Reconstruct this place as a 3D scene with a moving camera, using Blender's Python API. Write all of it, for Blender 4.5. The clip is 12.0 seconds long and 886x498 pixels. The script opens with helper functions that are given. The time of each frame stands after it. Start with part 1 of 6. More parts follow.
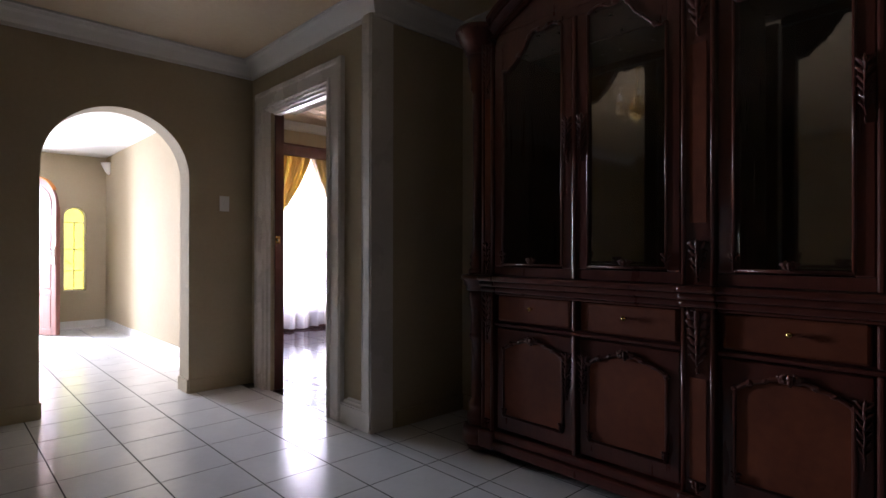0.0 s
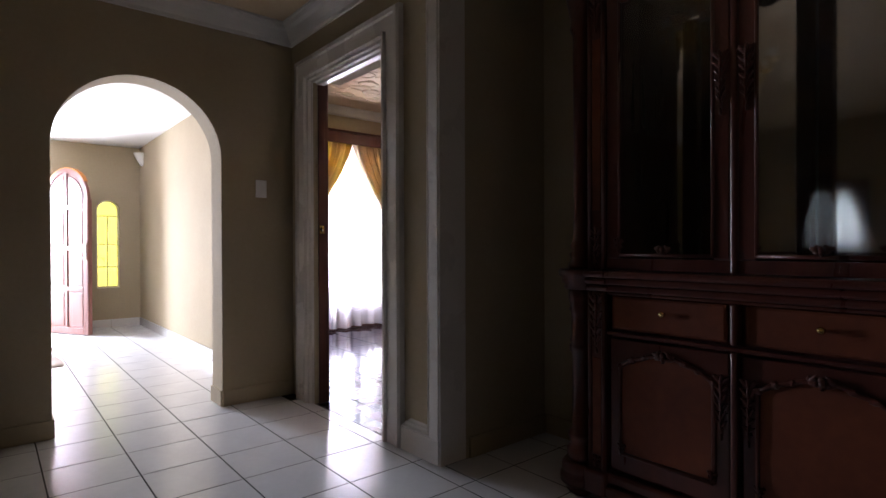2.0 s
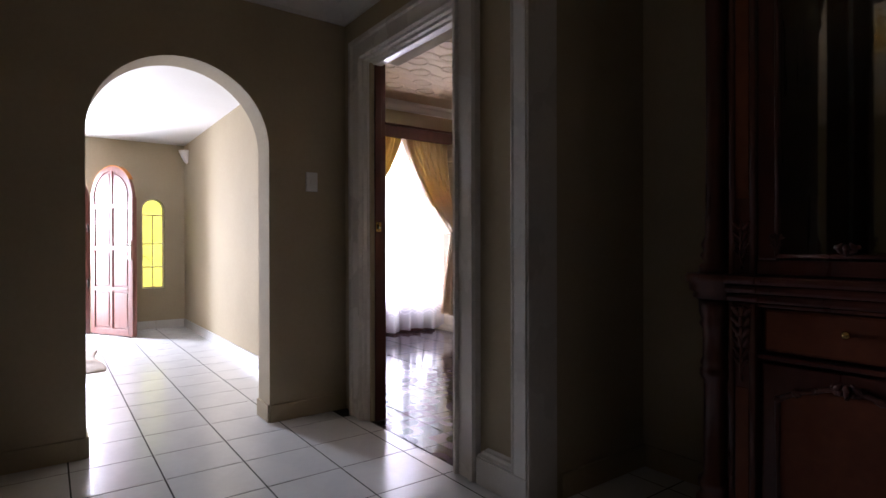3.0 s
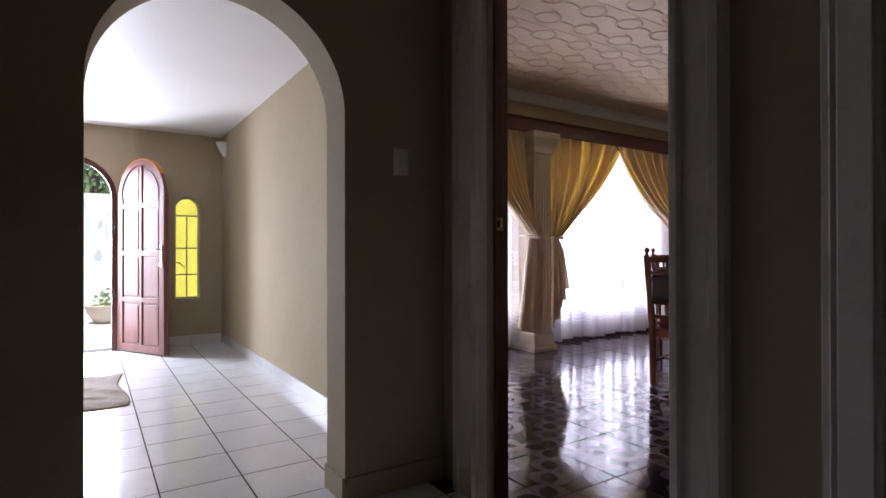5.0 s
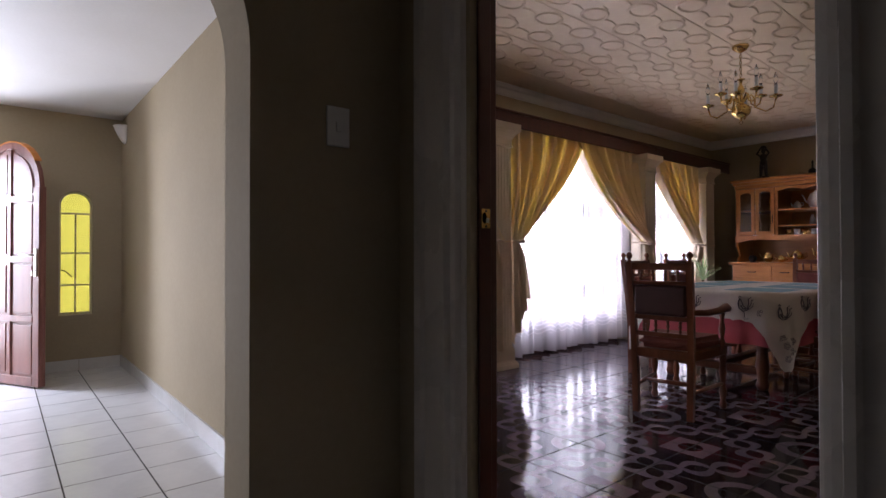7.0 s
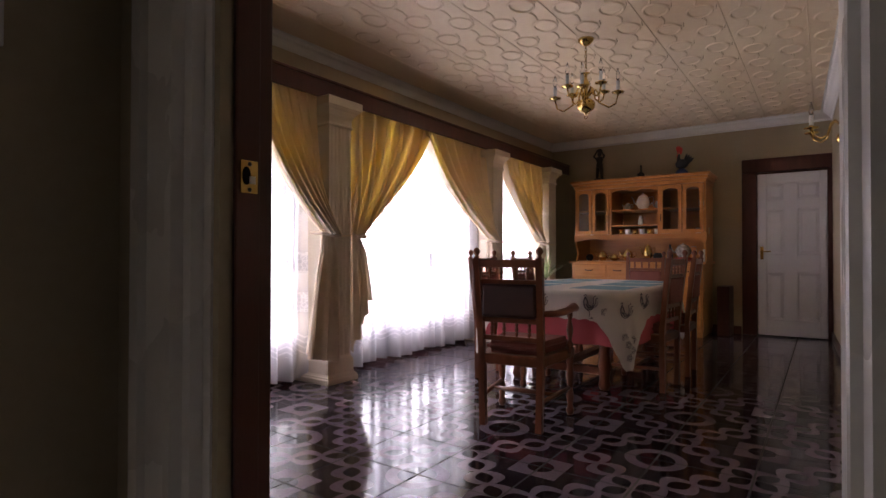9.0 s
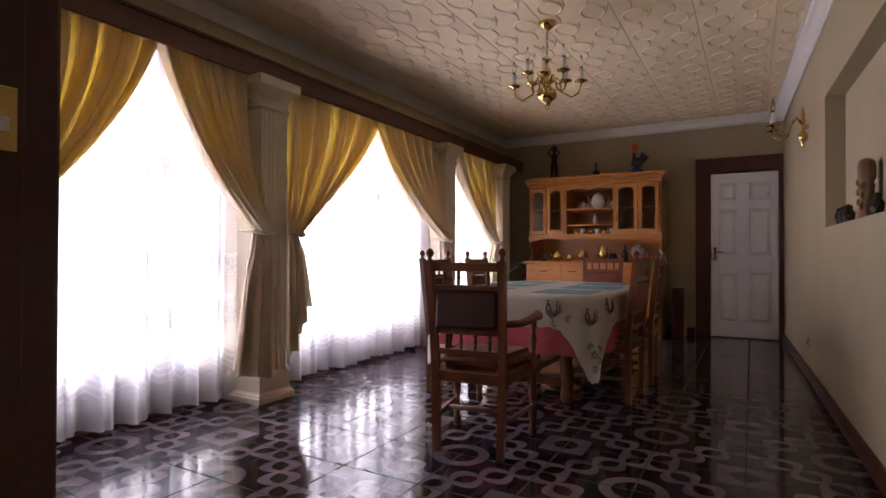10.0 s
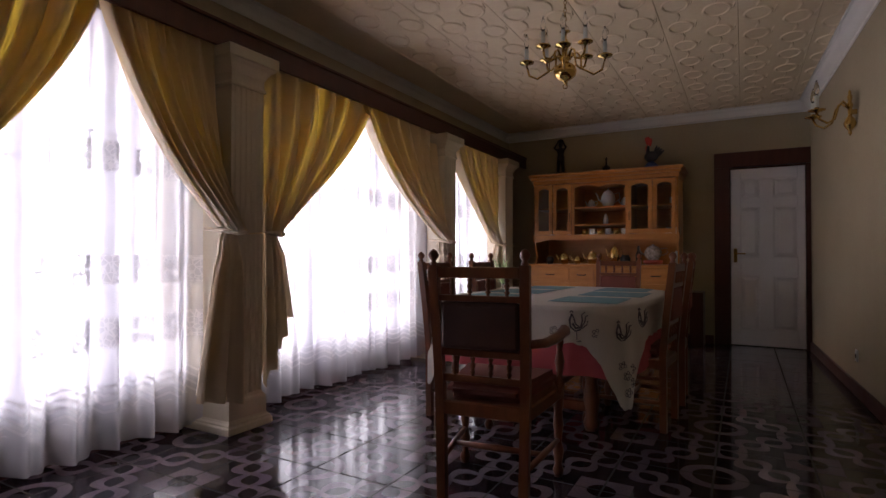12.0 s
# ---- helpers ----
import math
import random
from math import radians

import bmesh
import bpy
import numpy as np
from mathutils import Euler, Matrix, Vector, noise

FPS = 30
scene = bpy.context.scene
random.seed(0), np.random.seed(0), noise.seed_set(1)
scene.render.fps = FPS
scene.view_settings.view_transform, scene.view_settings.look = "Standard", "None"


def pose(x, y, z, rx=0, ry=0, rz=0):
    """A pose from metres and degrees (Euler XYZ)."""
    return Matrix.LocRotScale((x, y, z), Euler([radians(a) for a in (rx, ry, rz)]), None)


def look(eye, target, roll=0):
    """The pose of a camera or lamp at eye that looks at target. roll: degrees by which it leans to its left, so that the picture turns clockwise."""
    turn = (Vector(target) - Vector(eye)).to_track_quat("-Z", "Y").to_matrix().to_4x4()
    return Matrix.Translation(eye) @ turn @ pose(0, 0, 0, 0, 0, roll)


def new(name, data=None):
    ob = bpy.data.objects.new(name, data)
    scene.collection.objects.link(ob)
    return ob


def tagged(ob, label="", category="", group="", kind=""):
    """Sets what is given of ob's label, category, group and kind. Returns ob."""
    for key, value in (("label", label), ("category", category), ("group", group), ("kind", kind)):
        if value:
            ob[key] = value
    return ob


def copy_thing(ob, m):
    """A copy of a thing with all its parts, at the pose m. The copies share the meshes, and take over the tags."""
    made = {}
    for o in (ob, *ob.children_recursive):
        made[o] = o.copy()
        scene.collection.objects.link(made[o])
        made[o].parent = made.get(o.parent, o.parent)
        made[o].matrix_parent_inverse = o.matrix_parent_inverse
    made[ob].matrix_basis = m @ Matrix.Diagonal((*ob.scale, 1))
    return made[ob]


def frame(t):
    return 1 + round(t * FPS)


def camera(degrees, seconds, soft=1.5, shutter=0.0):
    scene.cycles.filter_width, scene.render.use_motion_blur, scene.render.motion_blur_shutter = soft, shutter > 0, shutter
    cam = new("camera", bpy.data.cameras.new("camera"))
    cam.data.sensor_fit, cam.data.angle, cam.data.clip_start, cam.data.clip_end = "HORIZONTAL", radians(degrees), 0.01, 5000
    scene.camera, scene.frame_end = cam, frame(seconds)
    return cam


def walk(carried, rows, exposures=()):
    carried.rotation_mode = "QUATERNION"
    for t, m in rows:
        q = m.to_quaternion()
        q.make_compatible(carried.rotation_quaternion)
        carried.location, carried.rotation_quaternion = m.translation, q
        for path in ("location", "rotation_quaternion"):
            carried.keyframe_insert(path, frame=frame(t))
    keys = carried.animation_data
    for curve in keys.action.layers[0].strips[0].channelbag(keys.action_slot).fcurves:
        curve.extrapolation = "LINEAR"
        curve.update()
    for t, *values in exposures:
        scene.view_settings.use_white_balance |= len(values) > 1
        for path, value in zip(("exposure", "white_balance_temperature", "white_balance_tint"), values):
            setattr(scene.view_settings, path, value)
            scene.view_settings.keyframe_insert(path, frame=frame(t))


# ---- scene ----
cam = camera(78.7, 12.0)
PATH = [
    (0, (-1.365, 1.067, 1.056), (-2.814, 2.446, 1.06), 0.1),
    (0.5, (-1.473, 1.122, 1.026), (-2.935, 2.487, 1.032), 0.1),
    (1, (-1.622, 1.181, 1.02), (-3.101, 2.527, 1.02), 0.0),
    (1.5, (-1.782, 1.236, 1.023), (-3.28, 2.561, 1.018), 0.0),
    (2, (-1.976, 1.31, 1.022), (-3.506, 2.598, 1.011), -0.2),
    (2.5, (-2.172, 1.361, 1.016), (-3.746, 2.595, 1.007), -0.1),
    (3, (-2.415, 1.418, 1.013), (-4.029, 2.599, 1.006), -0.1),
    (5, (-3.466, 1.583, 1.023), (-5.141, 2.677, 1.031), -0.1),
    (5.5, (-3.675, 1.665, 1.024), (-5.343, 2.768, 1.038), -0.1),
    (6, (-3.842, 1.764, 1.031), (-5.496, 2.888, 1.047), -0.2),
    (6.5, (-3.988, 1.845, 1.033), (-5.601, 3.027, 1.055), -0.2),
    (8.5, (-4.323, 2.300, 1.005), (-5.572, 3.862, 1.027), 0.1),
    (9, (-4.406, 2.434, 1.003), (-5.557, 4.069, 1.027), 0.1),
    (9.5, (-4.565, 2.622, 1.013), (-5.615, 4.324, 1.034), 0.2),
    (10, (-4.640, 2.775, 1.020), (-5.632, 4.510, 1.040), 0.2),
    (10.5, (-4.759, 2.984, 1.042), (-5.719, 4.739, 1.057), 0.2),
    (11, (-4.832, 3.106, 1.034), (-5.785, 4.864, 1.056), 0.2),
    (11.5, (-4.901, 3.18, 1.026), (-5.853, 4.938, 1.053), 0.0),
    (12, (-4.962, 3.227, 1.021), (-5.934, 4.975, 1.049), 0.1),
]
EXPOSURE = [(0.0, 1.8, 5950, 10), (2.5, 1.4, 5950, 10), (5.0, 0.4, 5900, 11), (6.5, 0.08, 5900, 11), (8.5, 0.08, 6450, 12), (9.5, 0.62, 6450, 10), (10.5, 0.1, 6450, 9), (11.2, -0.25, 6450, 8), (12.0, -0.48, 6450, 8)]
walk(cam, [(t, look(eye, target, roll)) for t, eye, target, roll in PATH], EXPOSURE)

# ---- world, sun, large lights ----
world = bpy.data.worlds.new("sky")
world.use_nodes = True
scene.world = world
wt = world.node_tree
sky = wt.nodes.new("ShaderNodeTexSky")
sky.sky_type, sky.sun_disc = "NISHITA", False
sky.sun_elevation, sky.sun_rotation = radians(71), radians(117)
wt.links.new(sky.outputs[0], wt.nodes["Background"].inputs[0])
wt.nodes["Background"].inputs[1].default_value = 0.15
sun = new("sun", bpy.data.lights.new("sun", "SUN"))
sun.data.energy, sun.data.angle, sun.data.color = 5.0, radians(0.5), (1.0, 0.95, 0.87)
sun.matrix_world = look((4.0, -2.0, 13.5), (0, 0, 0))


def window_light(name, x, y, z, w, h, power, tilt, colour=(0.97, 0.89, 0.97)):
    """Daylight entering through an opening in a wall that faces -x."""
    ob = new(name, bpy.data.lights.new(name, "AREA"))
    ob.data.shape, ob.data.size, ob.data.size_y = "RECTANGLE", w, h
    ob.data.energy, ob.data.color = power, colour
    ob.matrix_world = look((x, y, z), (x + 1, y, z + tilt))
    return ob


# plan of the place, metres
XA = -5.523                      # hall face of the wall with the arch
YD = 2.93                        # hall face of the wall with the dining door
XF, XF0 = -10.0, -10.22          # entrance front wall, inner and outer face
YE = 2.842                       # entrance side wall
XW = -7.93                       # dining window wall, inner face
XR = -4.312                      # dining wall with the niche, at the back corner
SLANT = 0.0375                   # that wall runs a little out of square
YB = 10.35                       # dining back wall
ZH, ZE, ZD = 2.52, 2.32, 2.74    # ceilings: hall, entrance, dining
PIER_B, PIER_C, PIER_D = 5.475, 8.03, 9.60


def niche_x(y):
    """Face of the niche wall at y."""
    return XR + SLANT * (YB - y)



window_light("window_daylight", -8.16, 4.62, 1.25, 1.3, 1.9, 102, 0.28)
window_light("window_daylight", -8.16, 6.75, 1.25, 1.9, 1.9, 150, 0.28)
window_light("window_daylight", -8.16, 8.87, 1.25, 1.2, 1.9, 90, 0.28)
window_light("door_daylight", -10.35, 1.35, 1.0, 0.85, 1.9, 138, -0.35, (0.88, 0.88, 1.0))


# ---- materials ----
def noise_mat(name, low, high, rough=0.5, metal=0.0, scale=6.0, fine=60.0, bump=0.05, coat=0.0, stretch=(1, 1, 1), spec=0.5, jitter=0.0):
    """A surface whose colour wanders between two tones at two scales, with a fine relief."""
    m = bpy.data.materials.new(name)
    m.use_nodes = True
    n, k = m.node_tree.nodes, m.node_tree.links
    b = n["Principled BSDF"]
    tc = n.new("ShaderNodeTexCoord")
    mp = n.new("ShaderNodeMapping")
    mp.inputs["Scale"].default_value = stretch
    k.new(tc.outputs["Object"], mp.inputs[0])
    big = n.new("ShaderNodeTexNoise")
    big.inputs["Scale"].default_value, big.inputs["Detail"].default_value = scale, 4
    small = n.new("ShaderNodeTexNoise")
    small.inputs["Scale"].default_value, small.inputs["Detail"].default_value = fine, 5
    k.new(mp.outputs[0], big.inputs[0])
    k.new(mp.outputs[0], small.inputs[0])
    add = n.new("ShaderNodeMath")
    add.operation = "MULTIPLY_ADD"
    add.inputs[1].default_value = 0.35
    k.new(small.outputs[0], add.inputs[0])
    half = n.new("ShaderNodeMath")
    half.operation = "MULTIPLY"
    half.inputs[1].default_value = 0.65
    k.new(big.outputs[0], half.inputs[0])
    k.new(half.outputs[0], add.inputs[2])
    fac = add.outputs[0]
    if jitter:
        oi = n.new("ShaderNodeObjectInfo")
        j = n.new("ShaderNodeMath")
        j.operation = "MULTIPLY_ADD"
        j.inputs[1].default_value = jitter
        k.new(oi.outputs["Random"], j.inputs[0])
        k.new(fac, j.inputs[2])
        fac = j.outputs[0]
    ramp = n.new("ShaderNodeValToRGB")
    ramp.color_ramp.elements[0].position, ramp.color_ramp.elements[1].position = 0.3, 0.7
    ramp.color_ramp.elements[0].color = (*low, 1)
    ramp.color_ramp.elements[1].color = (*high, 1)
    k.new(fac, ramp.inputs[0])
    k.new(ramp.outputs[0], b.inputs["Base Color"])
    rr = n.new("ShaderNodeMapRange")
    rr.inputs["To Min"].default_value, rr.inputs["To Max"].default_value = max(rough - 0.08, 0.02), min(rough + 0.08, 1)
    k.new(big.outputs[0], rr.inputs[0])
    k.new(rr.outputs[0], b.inputs["Roughness"])
    b.inputs["Metallic"].default_value = metal
    b.inputs["Coat Weight"].default_value = coat
    b.inputs["Specular IOR Level"].default_value = spec
    if bump:
        bp = n.new("ShaderNodeBump")
        bp.inputs["Strength"].default_value, bp.inputs["Distance"].default_value = bump, 0.01
        k.new(small.outputs[0], bp.inputs["Height"])
        k.new(bp.outputs[0], b.inputs["Normal"])
    return m


def cloth_mat(name, low, high, through_colour, translucent=0.5, clear=0.0, scale=300.0):
    """Woven cloth that lets light through."""
    m = noise_mat(name, low, high, rough=0.85, scale=4, fine=scale, bump=0.15, spec=0.2)
    n, k = m.node_tree.nodes, m.node_tree.links
    out = n["Material Output"]
    tr = n.new("ShaderNodeBsdfTranslucent")
    tr.inputs[0].default_value = (*through_colour, 1)
    mix = n.new("ShaderNodeMixShader")
    mix.inputs[0].default_value = translucent
    k.new(n["Principled BSDF"].outputs[0], mix.inputs[1])
    k.new(tr.outputs[0], mix.inputs[2])
    last = mix
    if clear:
        tp = n.new("ShaderNodeBsdfTransparent")
        last = n.new("ShaderNodeMixShader")
        last.inputs[0].default_value = clear
        k.new(mix.outputs[0], last.inputs[1])
        k.new(tp.outputs[0], last.inputs[2])
    k.new(last.outputs[0], out.inputs[0])
    return m


def glass_mat(name, colour=(1, 1, 1), rough=0.0):
    m = bpy.data.materials.new(name)
    m.use_nodes = True
    n, k = m.node_tree.nodes, m.node_tree.links
    b = n["Principled BSDF"]
    b.inputs["Base Color"].default_value = (*colour, 1)
    b.inputs["Roughness"].default_value = rough
    b.inputs["Transmission Weight"].default_value = 1.0
    b.inputs["IOR"].default_value = 1.45
    return m


BEIGE = noise_mat("beige_wall_paint", (0.39, 0.32, 0.21), (0.445, 0.37, 0.25), rough=0.85, scale=1.6, fine=40, bump=0.08, spec=0.2)
CREAM = noise_mat("cream_gloss_paint", (0.64, 0.60, 0.55), (0.72, 0.68, 0.62), rough=0.28, scale=3, fine=50, bump=0.03)
WHITE = noise_mat("white_plaster", (0.74, 0.72, 0.68), (0.80, 0.78, 0.75), rough=0.6, scale=2, fine=60, bump=0.05)
CEIL = noise_mat("cream_embossed_ceiling", (0.74, 0.585, 0.385), (0.84, 0.695, 0.49), rough=0.5, scale=1.2, fine=25, bump=0.06)
WTILE = noise_mat("white_glazed_tile", (0.66, 0.66, 0.67), (0.76, 0.76, 0.76), rough=0.16, scale=5, fine=30, bump=0.012, jitter=0.12)
GROUT = noise_mat("grey_grout", (0.045, 0.042, 0.04), (0.10, 0.095, 0.09), rough=0.95, scale=8, fine=80, spec=0.0)
SKIRT = noise_mat("white_skirting_tile", (0.62, 0.61, 0.6), (0.7, 0.69, 0.68), rough=0.2, scale=5, fine=40, bump=0.02)
MAHOG = noise_mat("dark_mahogany", (0.055, 0.0125, 0.009), (0.105, 0.026, 0.016), rough=0.30, scale=3, fine=50, bump=0.05, coat=0.12, stretch=(6, 6, 0.7))
BURL = noise_mat("mahogany_veneer", (0.11, 0.027, 0.011), (0.19, 0.05, 0.019), rough=0.5, scale=5, fine=30, bump=0.02, spec=0.3)
DARKWOOD = noise_mat("red_brown_stained_wood", (0.062, 0.016, 0.011), (0.105, 0.028, 0.017), rough=0.35, scale=3, fine=60, bump=0.05, stretch=(5, 5, 0.6))
CHAIRWOOD = noise_mat("chestnut_chair_wood", (0.135, 0.041, 0.017), (0.235, 0.076, 0.031), rough=0.32, scale=4, fine=60, bump=0.04, stretch=(6, 6, 0.8))
OAK = noise_mat("honey_oak", (0.44, 0.172, 0.038), (0.60, 0.255, 0.066), rough=0.35, scale=4, fine=70, bump=0.04, stretch=(1, 6, 6))
HIDE_SHADED = noise_mat("shaded_brown_leather", (0.045, 0.017, 0.014), (0.075, 0.028, 0.023), rough=0.5, scale=9, fine=160, bump=0.12)
UPHOL = noise_mat("brown_velvet_upholstery", (0.17, 0.055, 0.045), (0.25, 0.085, 0.066), rough=0.9, scale=8, fine=200, bump=0.2)
BRASS = noise_mat("polished_brass", (0.62, 0.42, 0.14), (0.78, 0.55, 0.2), rough=0.16, metal=1.0, scale=10, fine=60, bump=0.01)
STEEL = noise_mat("brushed_steel", (0.5, 0.48, 0.45), (0.65, 0.63, 0.6), rough=0.3, metal=1.0, bump=0.01)
HOLE_SHADE = noise_mat("black_hole_shade", (0.004, 0.004, 0.004), (0.01, 0.009, 0.008), rough=0.9, bump=0.0, spec=0.0)
DARKMETAL = noise_mat("dark_metal", (0.03, 0.028, 0.026), (0.06, 0.055, 0.05), rough=0.4, metal=0.7, bump=0.02)
WDOOR = noise_mat("white_door_paint", (0.72, 0.71, 0.74), (0.80, 0.79, 0.82), rough=0.4, scale=2, fine=60, bump=0.03)
PLASTIC = noise_mat("white_plastic", (0.7, 0.7, 0.68), (0.78, 0.78, 0.76), rough=0.35, bump=0.0)
CANDLE = noise_mat("candle_plastic", (0.55, 0.55, 0.52), (0.68, 0.68, 0.66), rough=0.4, bump=0.0)
PORCELAIN = noise_mat("white_porcelain", (0.7, 0.69, 0.66), (0.8, 0.79, 0.76), rough=0.12, bump=0.0)
STONE = noise_mat("cream_plaster_column", (0.56, 0.49, 0.37), (0.66, 0.58, 0.45), rough=0.5, scale=3, fine=60, bump=0.06)
DOORWOOD = noise_mat("red_stained_door_wood", (0.15, 0.055, 0.042), (0.25, 0.10, 0.078), rough=0.38, scale=3, fine=60, bump=0.04, stretch=(5, 5, 0.6), coat=0.1)
EDGE_GLARE = noise_mat("orange_glare_edge", (0.45, 0.15, 0.03), (0.6, 0.22, 0.05), rough=0.3, scale=4, fine=60)
DRAPE = cloth_mat("mustard_curtain_cloth", (0.58, 0.485, 0.365), (0.70, 0.595, 0.46), (0.95, 0.65, 0.06), 0.18)
# same cloth for doubled tails and ties: dimmer, paler backlight set in the material
DRAPE_DIMMED = cloth_mat("mustard_curtain_cloth_dimmed", (0.58, 0.485, 0.365), (0.70, 0.595, 0.46), (0.82, 0.64, 0.36), 0.09)
PINK = cloth_mat("pink_tablecloth_cloth", (0.50, 0.09, 0.11), (0.62, 0.14, 0.16), (0.6, 0.12, 0.14), 0.2)
LACE = cloth_mat("white_lace_cloth", (0.66, 0.62, 0.56), (0.76, 0.72, 0.66), (0.7, 0.68, 0.62), 0.3)
RUG = cloth_mat("brown_beige_rug", (0.22, 0.16, 0.12), (0.42, 0.33, 0.26), (0.3, 0.25, 0.2), 0.05, 0.0, 60.0)
GLASS = glass_mat("clear_glass")
MIRROR = noise_mat("silvered_mirror", (0.72, 0.73, 0.74), (0.78, 0.79, 0.80), rough=0.02, metal=1.0, bump=0.0)
PAVING = noise_mat("pale_paving", (0.52, 0.50, 0.46), (0.64, 0.62, 0.58), rough=0.8, scale=1.5, fine=30, bump=0.2)


# ---- mesh helpers ----
def box(bm, x0, x1, y0, y1, z0, z1, bevel=0.0):
    r = bmesh.ops.create_cube(bm, size=1.0, matrix=Matrix.LocRotScale(((x0 + x1) / 2, (y0 + y1) / 2, (z0 + z1) / 2), None, (abs(x1 - x0), abs(y1 - y0), abs(z1 - z0))))
    if bevel:
        es = {e for v in r["verts"] for e in v.link_edges}
        bmesh.ops.bevel(bm, geom=list(es), offset=bevel, segments=2, affect="EDGES", profile=0.5)
    return bm


def lathe(bm, profile, segs=14, m=Matrix()):
    """A turned piece about z from (radius, height) pairs."""
    rings = []
    for r, z in profile:
        rings.append([bm.verts.new(m @ Vector((max(r, 0.0004) * math.cos(2 * math.pi * i / segs), max(r, 0.0004) * math.sin(2 * math.pi * i / segs), z))) for i in range(segs)])
    for a, b in zip(rings, rings[1:]):
        for i in range(segs):
            bm.faces.new((a[i], a[(i + 1) % segs], b[(i + 1) % segs], b[i])).smooth = True
    bm.faces.new(rings[0][::-1])
    bm.faces.new(rings[-1])
    return bm


def tube(bm, pts, radius, segs=8):
    """A round bar along points; radius may be a list."""
    pts = [Vector(p) for p in pts]
    rings = []
    for i, p in enumerate(pts):
        d = (pts[min(i + 1, len(pts) - 1)] - pts[max(i - 1, 0)]).normalized()
        u = d.cross(Vector((0.31, 0.2, 0.93)))
        if u.length < 0.05:
            u = d.cross(Vector((1, 0, 0)))
        u.normalize()
        w = d.cross(u)
        r = radius[i] if isinstance(radius, (list, tuple)) else radius
        rings.append([bm.verts.new(p + r * (math.cos(2 * math.pi * j / segs) * u + math.sin(2 * math.pi * j / segs) * w)) for j in range(segs)])
    for a, b in zip(rings, rings[1:]):
        for j in range(segs):
            bm.faces.new((a[j], a[(j + 1) % segs], b[(j + 1) % segs], b[j])).smooth = True
    bm.faces.new(rings[0][::-1])
    bm.faces.new(rings[-1])
    return bm


def prism(bm, outline, to_world, w0, w1):
    """An outline in (u, v) drawn out from depth w0 to w1."""
    a = [bm.verts.new(to_world(u, v, w0)) for u, v in outline]
    b = [bm.verts.new(to_world(u, v, w1)) for u, v in outline]
    bm.faces.new(a)
    bm.faces.new(b[::-1])
    for i in range(len(a)):
        j = (i + 1) % len(a)
        bm.faces.new((a[j], a[i], b[i], b[j]))
    return bm


def sweep(bm, path, section, closed=False):
    """A moulding: a section of (out, along-up) pairs carried along a path of (point, out, up)."""
    rows = [[bm.verts.new(Vector(p) + a * Vector(o) + c * Vector(u)) for a, c in section] for p, o, u in path]
    pairs = list(zip(rows, rows[1:])) + ([(rows[-1], rows[0])] if closed else [])
    for r, s in pairs:
        for i in range(len(section) - 1):
            bm.faces.new((r[i], r[i + 1], s[i + 1], s[i]))
    return bm


def sheet(bm, f, nu, nv):
    """A surface from f(u, v), u and v from 0 to 1."""
    g = [[bm.verts.new(f(i / nu, j / nv)) for j in range(nv + 1)] for i in range(nu + 1)]
    for i in range(nu):
        for j in range(nv):
            bm.faces.new((g[i][j], g[i + 1][j], g[i + 1][j + 1], g[i][j + 1])).smooth = True
    return bm


def blob(bm, x, y, z, sx, sy, sz, rnd=None):
    bmesh.ops.create_icosphere(bm, subdivisions=1, radius=1.0, matrix=Matrix.LocRotScale((x, y, z), Euler((0, rnd.uniform(-0.6, 0.6) if rnd else 0, 0)), (sx, sy, sz)))


def finish(bm, name, material):
    bmesh.ops.recalc_face_normals(bm, faces=bm.faces)
    me = bpy.data.meshes.new(name)
    bm.to_mesh(me)
    bm.free()
    for m in material if isinstance(material, (list, tuple)) else [material]:
        me.materials.append(m)
    return me


def structure(name, bm, material, label, category):
    return tagged(new(name, finish(bm, name, material)), label, category, kind="structure")


def thing(name, label, category, m=None, group=""):
    ob = new(name)
    ob.empty_display_size = 0.1
    if m is not None:
        ob.matrix_basis = m
    return tagged(ob, label, category, group)


def part(name, bm, material, parent, label=""):
    ob = new(name, finish(bm, name, material))
    ob.parent = parent
    return tagged(ob, label)


def solo(name, bm, material, label, category, group="", kind=""):
    return tagged(new(name, finish(bm, name, material)), label, category, group, kind)


def on_x(x):
    return lambda u, v, w: Vector((x + w, u, v))


def on_y(y):
    return lambda u, v, w: Vector((u, y + w, v))


